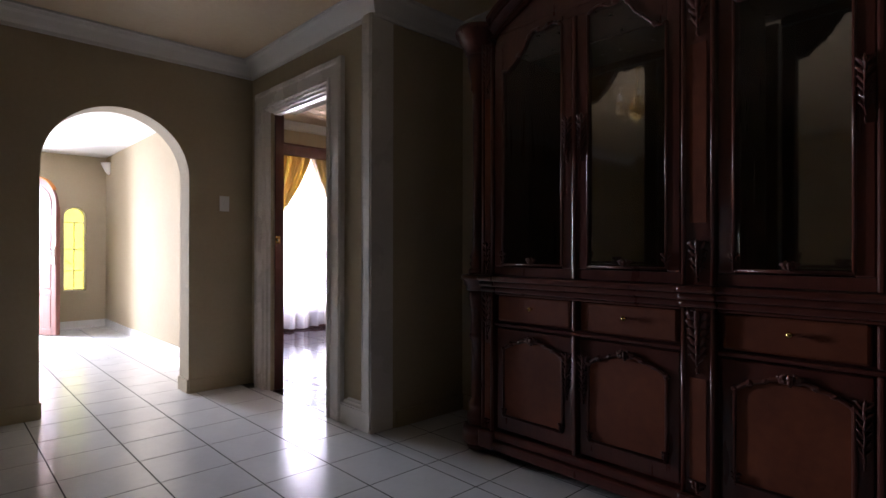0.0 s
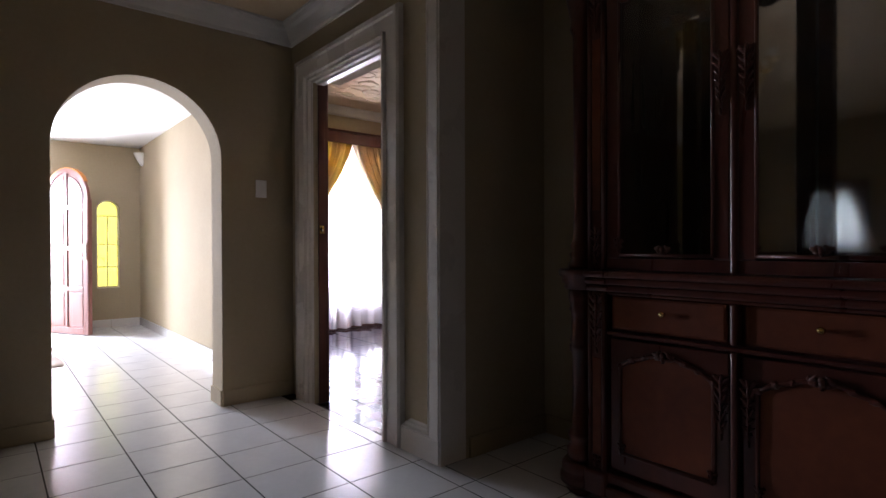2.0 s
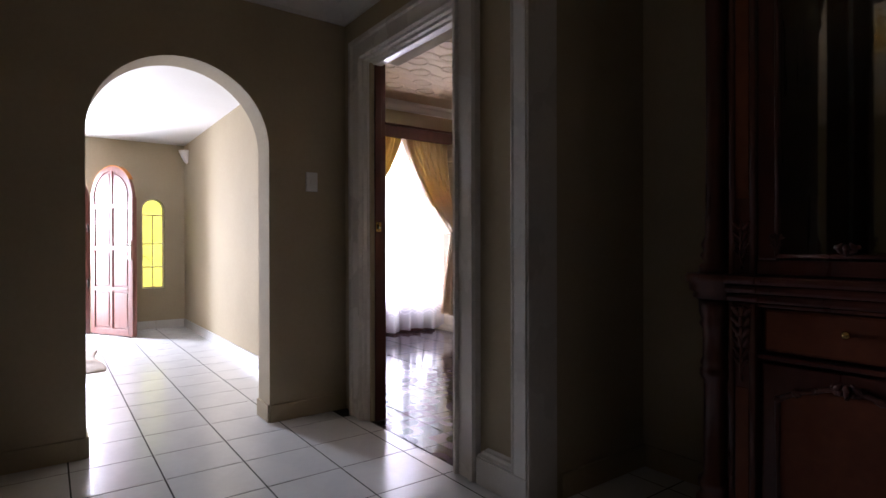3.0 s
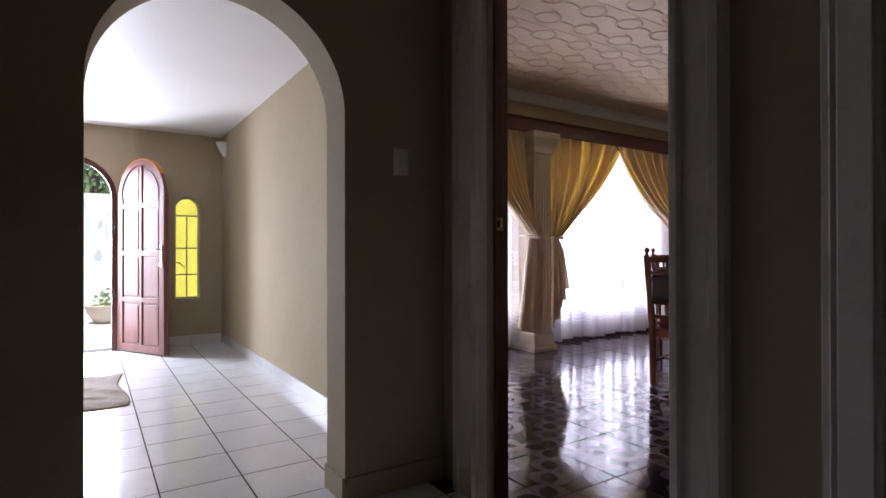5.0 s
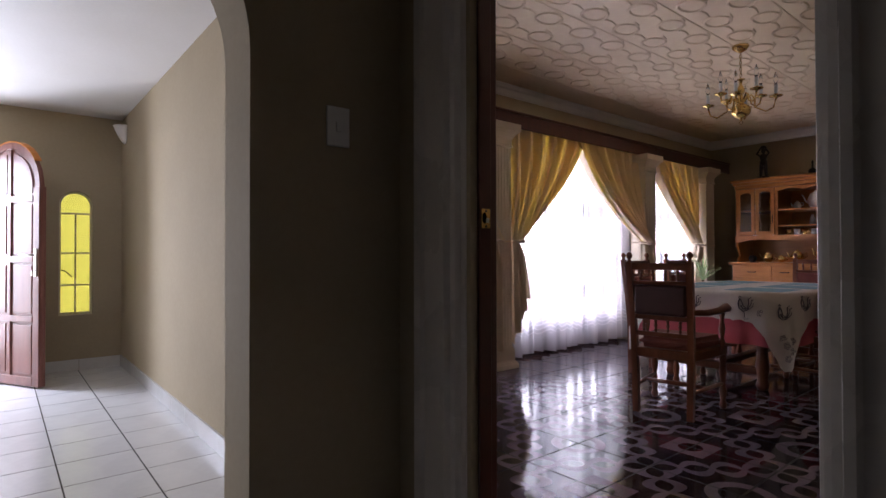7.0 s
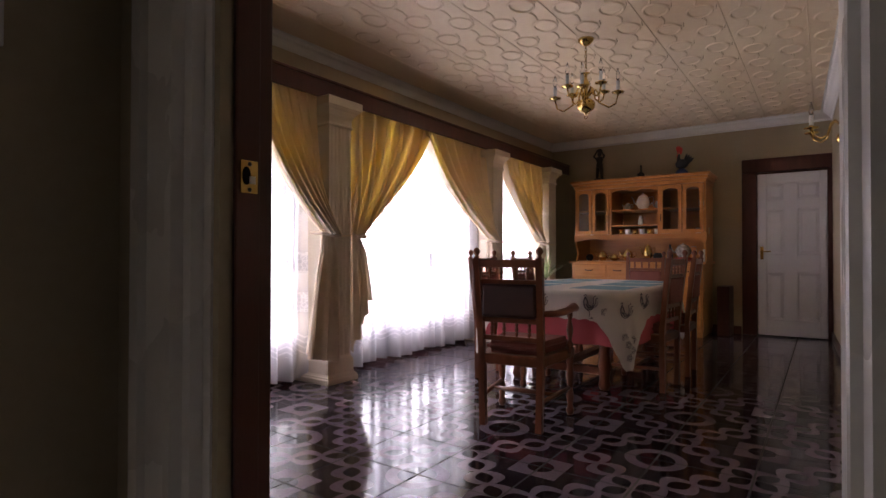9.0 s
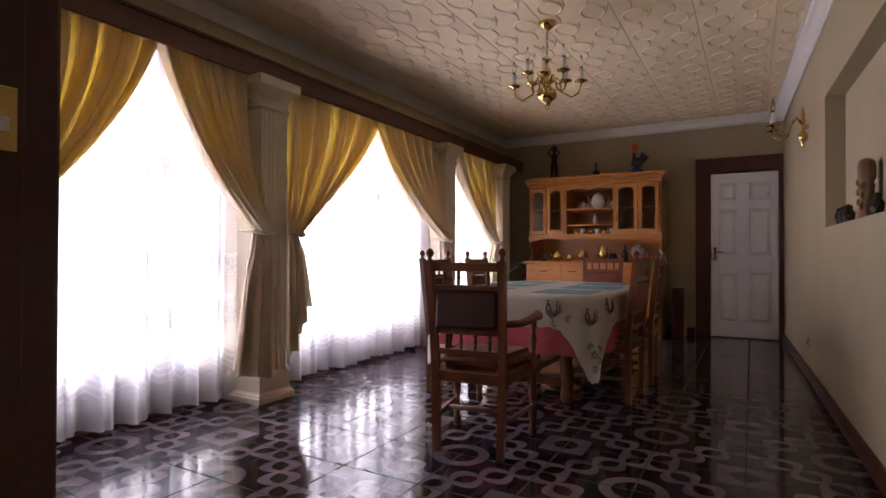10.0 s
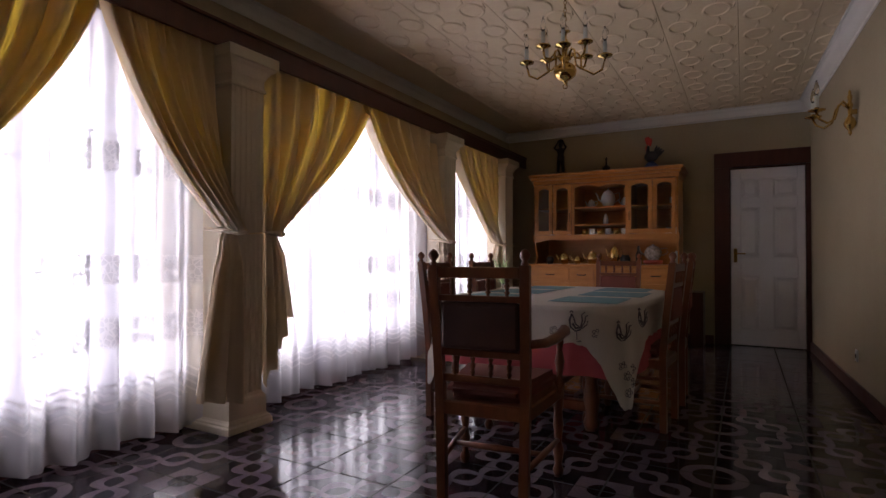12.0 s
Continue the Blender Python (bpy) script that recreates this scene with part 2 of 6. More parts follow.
def pierced(bm, to_world, u0, u1, h, depth, openings, v_low=0.0):
    """A wall slab from u0 to u1, pierced by openings (u_a, u_b, sill, spring, rise); rise 0 is a flat head."""
    cuts = {u0, u1}
    for a, b, sill, spring, rise in openings:
        steps = 40 if rise else 1
        for i in range(steps + 1):
            cuts.add(a + (b - a) * (0.5 - 0.5 * math.cos(math.pi * i / steps)))
    cuts = sorted(cuts)

    def head(o, u):
        a, b, sill, spring, rise = o
        c = (2 * u - a - b) / (b - a)
        return spring + rise * math.sqrt(max(0.0, 1 - c * c))

    for p, q in zip(cuts, cuts[1:]):
        if q - p < 1e-6:
            continue
        inside = [o for o in openings if o[0] - 1e-6 <= p and q <= o[1] + 1e-6]
        bands, low = [], (v_low, v_low)
        for o in inside:
            bands.append((low, (o[2], o[2])))
            low = (head(o, p), head(o, q))
        bands.append((low, (h, h)))
        for (a, b), (c, d) in bands:
            if c - a > 1e-5 or d - b > 1e-5:
                prism(bm, [(p, a), (q, b), (q, d), (p, c)], to_world, 0.0, depth)
    seen = {}
    for f in bm.faces:
        key = tuple(sorted(tuple(round(c, 4) for c in v.co) for v in f.verts))
        seen.setdefault(key, []).append(f)
    bmesh.ops.delete(bm, geom=[f for fs in seen.values() if len(fs) > 1 for f in fs], context="FACES")
    bmesh.ops.remove_doubles(bm, verts=bm.verts, dist=0.0001)
    return bm


# ---- the large structure ----
ground = bmesh.new()
box(ground, -400, 400, -400, 400, -0.35, -0.15)
structure("ground", ground, PAVING, "pale sunlit paving round the house", "ground")

slab = bmesh.new()
box(slab, XF0, 1.9, -2.2, YD, -0.149, -0.0006)
box(slab, -3.89, 1.9, YD, 3.75, -0.149, -0.0006)
structure("floor_hall", slab, GROUT, "grey cement bed under white floor tiles", "floor")
slab = bmesh.new()
box(slab, XW - 0.22, -3.89, YD, YB + 0.2, -0.149, -0.0006)
structure("floor_dining", slab, GROUT, "dark cement bed under patterned floor tiles", "floor")

bm = bmesh.new()
pierced(bm, on_x(XA), -2.0, YD, ZH + 0.1, -0.20, [(1.565, 2.45, 0.0, 1.578, 0.442)])
structure("wall_arch", bm, BEIGE, "beige painted wall with a rounded arch opening", "wall")

bm = bmesh.new()
pierced(bm, on_x(XF), -1.2, YE, ZE + 0.3, -0.22, [(0.97, 1.82, 0.0, 1.575, 0.425), (2.355, 2.612, 0.50, 1.495, 0.128)])
structure("wall_front", bm, BEIGE, "beige painted front wall with arched doorway and narrow window", "wall")

bm = bmesh.new()
box(bm, XF0, XA - 0.20, YE, 2.995, -0.1, ZD + 0.2)
structure("wall_entrance_side", bm, BEIGE, "beige painted side wall of the entrance", "wall")
bm = bmesh.new()
box(bm, XF0, XA - 0.20, -1.4, -1.2, -0.1, ZE + 0.2)
structure("wall_entrance_south", bm, BEIGE, "beige painted plain wall closing the entrance", "wall")

bm = bmesh.new()
pierced(bm, on_y(YD), XA - 0.20, -5.19, ZD + 0.2, 0.065, [])
pierced(bm, on_y(YD), -5.19, -3.89, ZD + 0.2, 0.19, [(-5.19, -4.37, 0.0, 2.10, 0.0)])
structure("wall_dining_door", bm, BEIGE, "beige painted wall round the dining room doorway", "wall")

niche_depth = 0.115
bm = bmesh.new()
pierced(bm, lambda u, v, w: Vector((niche_x(u) + w, u, v)), 3.12, YB + 0.2, ZD + 0.2, niche_depth, [(4.85, 7.33, 1.215, 2.12, 0.0)])
prism(bm, [(niche_x(3.12) + niche_depth, 3.12), (-3.89, 3.12), (-3.89, YB + 0.2), (niche_x(YB + 0.2) + niche_depth, YB + 0.2)], lambda u, v, w: Vector((u, v, w)), -0.1, ZD + 0.2)
structure("wall_niche", bm, BEIGE, "beige painted wall with a recessed display niche", "wall")

bm = bmesh.new()
box(bm, -3.89, 1.8, 3.65, 3.85, -0.1, ZD)
box(bm, 1.6, 1.8, -2.2, 3.65, -0.1, ZD)
structure("wall_hall_back", bm, BEIGE, "beige painted plain wall of the hall", "wall")
bm = bmesh.new()
pierced(bm, on_y(-2.0), XA - 0.20, 1.6, ZD, -0.2, [(-4.06, -3.60, 0.98, 1.66, 0.0)])
structure("wall_hall_south", bm, BEIGE, "beige painted hall wall with a small window", "wall")

bm = bmesh.new()
pierced(bm, on_y(YB), XW - 0.22, XR, ZD + 0.2, 0.2, [(-5.15, -4.345, 0.0, 2.07, 0.0)])
structure("wall_back", bm, BEIGE, "beige painted back wall of the dining room", "wall")

BAYS = [(3.93, 5.20), (5.75, 7.75), (8.28, 9.46)]
bm = bmesh.new()
pierced(bm, on_x(XW), 2.995, YB, ZD + 0.2, -0.22, [(a, b, 0.27, 1.70, 0.48) for a, b in BAYS])
structure("wall_window", bm, BEIGE, "beige painted wall with three tall arched windows", "wall")

bm = bmesh.new()
box(bm, XA - 0.20, 1.8, -2.2, YD, ZH, ZH + 0.08)
box(bm, -3.89, 1.8, YD, 3.65, ZH, ZH + 0.08)
structure("ceiling_hall", bm, CEIL, "cream plaster ceiling of the hall", "ceiling")
bm = bmesh.new()
box(bm, XF0, XA - 0.20, -1.4, YE, ZE, ZE + 0.08)
structure("ceiling_entrance", bm, WHITE, "white plaster ceiling of the entrance", "ceiling")
bm = bmesh.new()
box(bm, XW - 0.22, -3.89, 3.12, YB + 0.2, ZD, ZD + 0.08)
structure("ceiling_dining", bm, CEIL, "cream embossed panel ceiling with ring pattern", "ceiling")


# ---- trim ----
CORNICE = [(0.0, -0.105), (0.012, -0.105), (0.012, -0.085), (0.03, -0.07), (0.055, -0.04), (0.075, -0.028), (0.085, -0.012), (0.10, -0.012), (0.10, -0.001)]


def moulding(name, pts, outs, section, material, label, up=(0, 0, 1), category="trim", closed=False):
    bm = bmesh.new()
    sweep(bm, [(p, o, up) for p, o in zip(pts, outs)], section, closed)
    return structure(name, bm, material, label, category)


moulding("trim_cornice_hall", [(XA, -2, ZH), (XA, YD, ZH), (-3.89, YD, ZH), (-3.89, 3.65, ZH), (1.6, 3.65, ZH)],
         [(1, 0, 0), (1, -1, 0), (1, -1, 0), (1, -1, 0), (0, -1, 0)], [(a * 1.15, c * 1.15) for a, c in CORNICE], WHITE, "white moulded plaster cornice under the hall ceiling")
moulding("trim_cornice_dining", [(niche_x(3.12), 3.12, ZD), (XR, YB, ZD), (XW, YB, ZD), (XW, 2.995, ZD), (-4.37, 2.995, ZD)],
         [(-1, 0, 0), (-1, -1, 0), (1, -1, 0), (1, 1, 0), (0, 1, 0)], [(a * 1.1, c * 1.1) for a, c in CORNICE], WHITE, "white moulded plaster cornice under the dining ceiling")


def skirting(name, runs, height, depth, material, label, step=0.0):
    """Skirting along straight runs (axis, wall, outward, from, to), cut into tiles where step is given."""
    holder = thing(name, label, "baseboard") if step else None
    bm = bmesh.new()
    count = 0
    for axis, wall, out, a, b in runs:
        n = max(1, round((b - a) / step)) if step else 1
        for i in range(n):
            p, q = a + (b - a) * i / n + 0.0015, a + (b - a) * (i + 1) / n - 0.0015
            w0, w1 = sorted((wall, wall + out * depth))
            tile = bmesh.new() if step else bm
            box(tile, *((w0, w1, p, q) if axis == "x" else (p, q, w0, w1)), 0.001, height)
            if step:
                part("tile", tile, material, holder)
    if step:
        bm.free()
        return tagged(holder, kind="structure")
    return structure(name, bm, material, label, "baseboard")


skirting("baseboard_entrance", [("x", XF, 1, 1.84, YE), ("y", YE, -1, XF + 0.012, XA - 0.20)], 0.10, 0.012, SKIRT, "white glazed tile skirting in the entrance", 0.337)
skirting("baseboard_hall", [("x", XA, 1, 2.45, YD), ("x", XA, 1, -1.9, 1.565), ("y", 2.45, -1, XA - 0.2, XA), ("y", 1.565, 1, XA - 0.2, XA)], 0.10, 0.012, BEIGE, "beige painted tile skirting in the hall", 0.337)
moulding("baseboard_niche_wall", [(niche_x(y), y, 0.0) for y in (3.12, YB)], [(-1, 0, 0)] * 2, [(0.0, 0.001), (0.018, 0.001), (0.018, 0.088), (0.012, 0.10), (0.0, 0.10)], DARKWOOD, "dark red-brown wooden skirting board", category="baseboard")
skirting("baseboard_dining", [("y", YB, -1, XW, -5.27), ("x", XW, 1, 3.0, YB)], 0.10, 0.018, DARKWOOD, "dark red-brown wooden skirting board")
skirting("baseboard_recess", [("x", -3.89, 1, 3.08, 3.65), ("y", 3.65, -1, -3.87, 1.6)], 0.10, 0.015, BEIGE, "beige painted skirting in the cabinet recess")

# casing of the dining doorway: stepped cream mouldings and a brown jamb
case = thing("door_dining", "cream moulded casing round an empty dining doorway", "doorway")
tagged(case, kind="structure")
CASE = [(-0.185, 0.0), (-0.185, 0.03), (-0.175, 0.042), (-0.150, 0.042), (-0.142, 0.032), (-0.070, 0.032), (-0.065, 0.048), (-0.050, 0.048), (-0.044, 0.030), (-0.030, 0.027), (-0.026, 0.008), (-0.014, 0.004), (-0.010, -0.016), (-0.002, -0.020), (0.0, -0.024), (0.0, -0.064)]


def casing_leg(path):
    """One length of casing: its section carried between mitred ends given as ((x, z), (dx, dz) outwards)."""
    bm = bmesh.new()
    rows = [[bm.verts.new((x - dx * a, YD - o, max(z - dz * a, 0.0))) for a, o in CASE] for (x, z), (dx, dz) in path]
    for i in range(len(CASE) - 1):
        bm.faces.new((rows[0][i], rows[0][i + 1], rows[1][i + 1], rows[1][i]))
    bm.faces.new(rows[0])
    bm.faces.new(rows[1])
    return bm


DX0, DX1, DZ = -5.19, -4.392, 2.07
part("casing_upright", casing_leg([((DX0, 0.0), (-1.15, 0)), ((DX0, DZ), (-1.15, 1))]), CREAM, case)
part("casing_upright", casing_leg([((DX1, 0.0), (1, 0)), ((DX1, DZ), (1, 1))]), CREAM, case)
part("casing_head", casing_leg([((DX0, DZ), (-1.15, 1)), ((DX1, DZ), (1, 1))]), CREAM, case)
bm = bmesh.new()
box(bm, -5.188, -5.177, 2.952, 2.998, 0.0, 2.10, 0.003)
box(bm, -5.235, -5.188, 2.9955, 3.03, 0.0, 2.16, 0.004)
part("jamb", bm, DARKWOOD, case, "dark red-brown wooden door jamb")
bm = bmesh.new()
box(bm, -4.392, -4.371, 2.9945, 3.117, 0.0, 2.10, 0.003)
part("jamb", bm, CREAM, case, "cream painted door jamb")
bm = bmesh.new()
box(bm, -5.176, -4.393, 2.965, 2.998, 2.07, 2.105, 0.003)
part("jamb_head", bm, CREAM, case, "cream painted door head")
plate = bmesh.new()
box(plate, -5.1768, -5.1735, 2.958, 2.990, 1.104, 1.158, 0.001)
sp = part("strike_plate", plate, BRASS, case, "brass strike plate with screws")
# flat black disc on the plate paints the darkness inside the latch hole
bm = bmesh.new()
lathe(bm, [(0.010, 0.0), (0.010, 0.0008)], 16, pose(-5.1736, 2.968, 1.1325, 0, 90, 0) @ Matrix.Diagonal((1.5, 0.8, 1, 1)))
part("latch_hole", bm, HOLE_SHADE, sp)
bm = bmesh.new()
box(bm, -5.1732, -5.1715, 2.973, 2.984, 1.120, 1.132, 0.0005)
part("latch_tongue", bm, STEEL, sp)
for z in (1.110, 1.152):
    bm = bmesh.new()
    lathe(bm, [(0.004, 0.0), (0.003, 0.0012)], 10, pose(-5.1735, 2.974, z, 0, 90, 0))
    part("screw", bm, DARKMETAL, sp)

# panelled pier between the doorway and the cabinet recess
pier = thing("trim_panelled_pier", "cream framed wall panel beside the doorway", "wall panel")
tagged(pier, kind="structure")
bm = bmesh.new()
box(bm, -4.199, -3.898, YD - 0.035, YD, 0.0, 0.115, 0.004)
part("bottom_rail", bm, CREAM, pier)
bm = bmesh.new()
box(bm, -3.965, -3.898, YD - 0.0355, YD, 0.1155, ZH - 0.1, 0.004)
box(bm, -3.910, -3.887, YD - 0.03, 3.06, 0.0, ZH - 0.1, 0.003)
part("corner_post", bm, CREAM, pier)
bm = bmesh.new()
FR = [(0.0, 0.0), (0.0, 0.03), (0.010, 0.036), (0.018, 0.024), (0.03, 0.022), (0.034, 0.008), (0.042, 0.0)]
x0, x1, z0, z1 = -4.199, -3.965, 0.1155, 2.38
corners = [((x0, YD, ZH - 0.12), (1, 0)), ((x0, YD, z0), (1, 1)), ((x1, YD, z0), (-1, 1)), ((x1, YD, ZH - 0.12), (-1, 0))]
rows = [[bm.verts.new((p[0] + d[0] * a, p[1] - o, p[2] + d[1] * a)) for a, o in FR] for p, d in corners]
for r, s2 in list(zip(rows, rows[1:]))[1:]:
    for i in range(len(FR) - 1):
        bm.faces.new((r[i], r[i + 1], s2[i + 1], s2[i]))
part("panel_moulding", bm, CREAM, pier)

# rocker switch by the arch
sw = thing("light_switch", "white plastic rocker light switch on the wall", "light switch")
bm = bmesh.new()
box(bm, XA, XA + 0.008, 2.670, 2.744, 1.349, 1.466, 0.003)
part("plate", bm, PLASTIC, sw)
bm = bmesh.new()
box(bm, XA + 0.0075, XA + 0.013, 2.697, 2.717, 1.392, 1.422, 0.002)
part("rocker", bm, PLASTIC, sw)


# ---- entrance ----
def leaf_outline(w, h, n=16, inset=0.0):
    """An arched outline: straight sides and a half-round head."""
    r = w / 2 - inset
    pts = [(-r, inset), (r, inset)]
    return pts + [(r * math.cos(math.pi * i / n), h - w / 2 + r * math.sin(math.pi * i / n)) for i in range(n + 1)]


door = thing("front_door", "open arched front door of red-stained panelled wood", "door", pose(-9.68, 2.035, 0.012, 0, 0, 29.0))
W, H = 0.74, 1.935
bm = bmesh.new()
prism(bm, leaf_outline(W, H), lambda u, v, w: Vector((u, w, v)), -0.022, 0.004)
bmesh.ops.bevel(bm, geom=bm.edges[:], offset=0.003, segments=1, affect="EDGES")
part("leaf", bm, DOORWOOD, door)
bm = bmesh.new()
arc = leaf_outline(W, H)
for i in range(2, len(arc) - 1):
    (u, v), (p, q) = arc[i], arc[i + 1]
    c = H - W / 2
    k = (W / 2 - 0.05) / (W / 2)
    quad = [(u, v), (p, q), (p * k, c + (q - c) * k), (u * k, c + (v - c) * k)]
    prism(bm, quad, lambda a, b, w: Vector((a, w, b)), -0.024, -0.034)
part("arched_rail", bm, DOORWOOD, door)
for name, u0, u1, v0, v1 in [("stile", -W / 2, -W / 2 + 0.075, 0.0, H - W / 2), ("stile", W / 2 - 0.075, W / 2, 0.0, H - W / 2), ("mullion", -0.022, 0.022, 0.075, H - 0.06),
                             ("rail", -W / 2 + 0.075, W / 2 - 0.075, 0.0, 0.075), ("rail", -W / 2 + 0.075, W / 2 - 0.075, 0.50, 0.55),
                             ("rail", -W / 2 + 0.075, W / 2 - 0.075, 0.97, 1.02), ("rail", -W / 2 + 0.075, W / 2 - 0.075, 1.45, 1.50)]:
    bm = bmesh.new()
    off = 0.002 if name == "rail" else 0.0
    box(bm, u0, u1, -0.036 - off, -0.0225, v0, v1, 0.005)
    box(bm, u0, u1, 0.0045, 0.018 + off, v0, v1, 0.005)
    part(name, bm, DOORWOOD, door)
for side in (-1, 1):
    for i, (v0, v1) in enumerate([(0.095, 0.48), (0.57, 0.95), (1.04, 1.43), (1.52, 1.70)]):
        bm = bmesh.new()
        a, b = sorted((side * 0.045, side * (W / 2 - 0.095)))
        if v0 > 1.5:
            head = [(side * (0.045 + 0.23 * k / 10), 1.565 + math.sqrt(max(0.0, 0.281 ** 2 - (0.045 + 0.23 * k / 10) ** 2))) for k in range(11)]
            prism(bm, [(side * 0.275, v0), (side * 0.045, v0)] + head, lambda u, v, w: Vector((u, w, v)), -0.030, -0.0222)
        else:
            box(bm, a, b, -0.030, -0.0222, v0, v1, 0.006)
        part("panel", bm, DOORWOOD, door)
# orange only round the top: glare on the edge painted as colour
bm = bmesh.new()
for i in range(5, len(arc) - 4):
    (u, v), (p, q) = arc[i], arc[i + 1]
    prism(bm, [(u, v + 0.001), (p, q + 0.001), (p, q + 0.012), (u, v + 0.012)], lambda a, b, w: Vector((a, w, b)), -0.036, 0.018)
part("head_edge", bm, EDGE_GLARE, door, "bright orange top edge with glare in its colour")
bm = bmesh.new()
box(bm, W / 2 - 0.055, W / 2 - 0.020, -0.044, -0.0365, 0.86, 1.08, 0.003)
hp = part("handle_plate", bm, STEEL, door, "steel handle plate")
bm = bmesh.new()
tube(bm, [(W / 2 - 0.038, -0.042, 1.03), (W / 2 - 0.038, -0.085, 1.03), (W / 2 - 0.06, -0.09, 1.03), (W / 2 - 0.15, -0.088, 1.035)], 0.008)
part("lever", bm, STEEL, hp)
bm = bmesh.new()
tube(bm, [(W / 2 - 0.038, -0.042, 0.91), (W / 2 - 0.038, -0.06, 0.91), (W / 2 - 0.038, -0.062, 0.87)], 0.006)
part("key", bm, STEEL, hp)

frame1 = thing("door_frame_front", "dark wooden arched frame of the front doorway", "door frame")
tagged(frame1, kind="structure")
bm = bmesh.new()
n = 24
for i in range(n):
    a0, a1 = math.pi * i / n, math.pi * (i + 1) / n
    pt = lambda r, a: (1.395 + r * math.cos(a), 1.575 + r * math.sin(a))
    prism(bm, [pt(0.425, a0), pt(0.425, a1), pt(0.375, a1), pt(0.375, a0)], on_x(XF), -0.02, -0.09)
part("arched_head", bm, DARKWOOD, frame1)
for y0, y1 in ((0.97, 1.02), (1.77, 1.82)):
    bm = bmesh.new()
    box(bm, XF - 0.09, XF - 0.02, y0, y1, 0.0, 1.575)
    part("jamb", bm, DARKWOOD, frame1)
for z in (0.55, 1.20):
    bm = bmesh.new()
    lathe(bm, [(0.009, 0.0), (0.009, 0.09)], 10, pose(XF - 0.012, 1.80, z))
    part("hinge", bm, DARKMETAL, frame1, "dark metal hinge")

# narrow window with yellow panes
YELLOW = bpy.data.materials.new("yellow_cathedral_glass")
YELLOW.use_nodes = True
yn, yk = YELLOW.node_tree.nodes, YELLOW.node_tree.links
yt = yn.new("ShaderNodeBsdfTranslucent")
yt.inputs[0].default_value = (0.98, 0.92, 0.34, 1)
yp = yn.new("ShaderNodeBsdfTransparent")
yp.inputs[0].default_value = (1.0, 0.94, 0.38, 1)
ym = yn.new("ShaderNodeMixShader")
ynz = yn.new("ShaderNodeTexNoise")
ynz.inputs["Scale"].default_value = 30
yr = yn.new("ShaderNodeMapRange")
yr.inputs["To Min"].default_value, yr.inputs["To Max"].default_value = 0.65, 0.9
yk.new(ynz.outputs[0], yr.inputs[0])
yk.new(yr.outputs[0], ym.inputs[0])
yk.new(yt.outputs[0], ym.inputs[1])
yk.new(yp.outputs[0], ym.inputs[2])
yk.new(ym.outputs[0], yn["Material Output"].inputs[0])
win = thing("window_yellow", "narrow arched window with yellow glass and cream bars", "window")
tagged(win, kind="structure")
A, B = 2.355, 2.612
mid = (A + B) / 2
BAR = noise_mat("cream_window_bars", (0.76, 0.71, 0.50), (0.84, 0.79, 0.58), rough=0.4, scale=5)
bm = bmesh.new()
for i in range(16):
    a0, a1 = math.pi * i / 16, math.pi * (i + 1) / 16
    pt = lambda r, a: (mid + r * math.cos(a), 1.495 + r * math.sin(a))
    prism(bm, [pt(0.128, a0), pt(0.128, a1), pt(0.112, a1), pt(0.112, a0)], on_x(XF), -0.05, -0.08)
part("arched_bar", bm, BAR, win)
for u0, u1, v0, v1 in [(A, A + 0.018, 0.5, 1.495), (B - 0.018, B, 0.5, 1.495), (A + 0.018, B - 0.018, 0.5, 0.522), (mid - 0.006, mid + 0.006, 0.522, 1.42)]:
    bm = bmesh.new()
    box(bm, XF - 0.08, XF - 0.05, u0, u1, v0, v1, 0.002)
    part("frame_bar", bm, BAR, win)
for v in (0.77, 1.06, 1.42):
    bm = bmesh.new()
    box(bm, XF - 0.079, XF - 0.048, A + 0.018, B - 0.018, v - 0.007, v + 0.007, 0.002)
    part("glazing_bar", bm, BAR, win)
for v0, v1 in [(0.522, 0.763), (0.777, 1.053), (1.067, 1.413)]:
    for u0, u1 in [(A + 0.018, mid - 0.006), (mid + 0.006, B - 0.018)]:
        bm = bmesh.new()
        box(bm, XF - 0.067, XF - 0.063, u0, u1, v0, v1)
        part("pane", bm, YELLOW, win)
bm = bmesh.new()
prism(bm, [(A + 0.018, 1.427), (B - 0.018, 1.427)] + [(mid + 0.111 * math.cos(math.pi * i / 14), 1.495 + 0.111 * math.sin(math.pi * i / 14)) for i in range(15)], on_x(XF), -0.063, -0.067)
part("pane", bm, YELLOW, win, "half-round yellow pane")
bm = bmesh.new()
tube(bm, [(XF - 0.04, A + 0.02, 0.905), (XF - 0.02, A + 0.05, 0.90), (XF - 0.01, A + 0.075, 0.87), (XF - 0.01, A + 0.10, 0.845)], 0.006)
part("stay", bm, DARKMETAL, win, "dark window stay")

# half-bowl plaster wall lamp
bm = bmesh.new()
sheet(bm, lambda u, v: Vector((-9.80 + (0.035 + 0.06 * (1 - v) ** 0.5 + 0.0) * math.cos(math.pi * u), YE - 0.004 - 0.10 * (1 - v) ** 0.6 * math.sin(math.pi * u), 2.225 - 0.16 * v)), 14, 8)
sol = solo("wall_lamp", bm, WHITE, "white plaster half-bowl wall lamp near the ceiling", "wall lamp")
sm = sol.modifiers.new("thick", "SOLIDIFY")
sm.thickness = 0.006

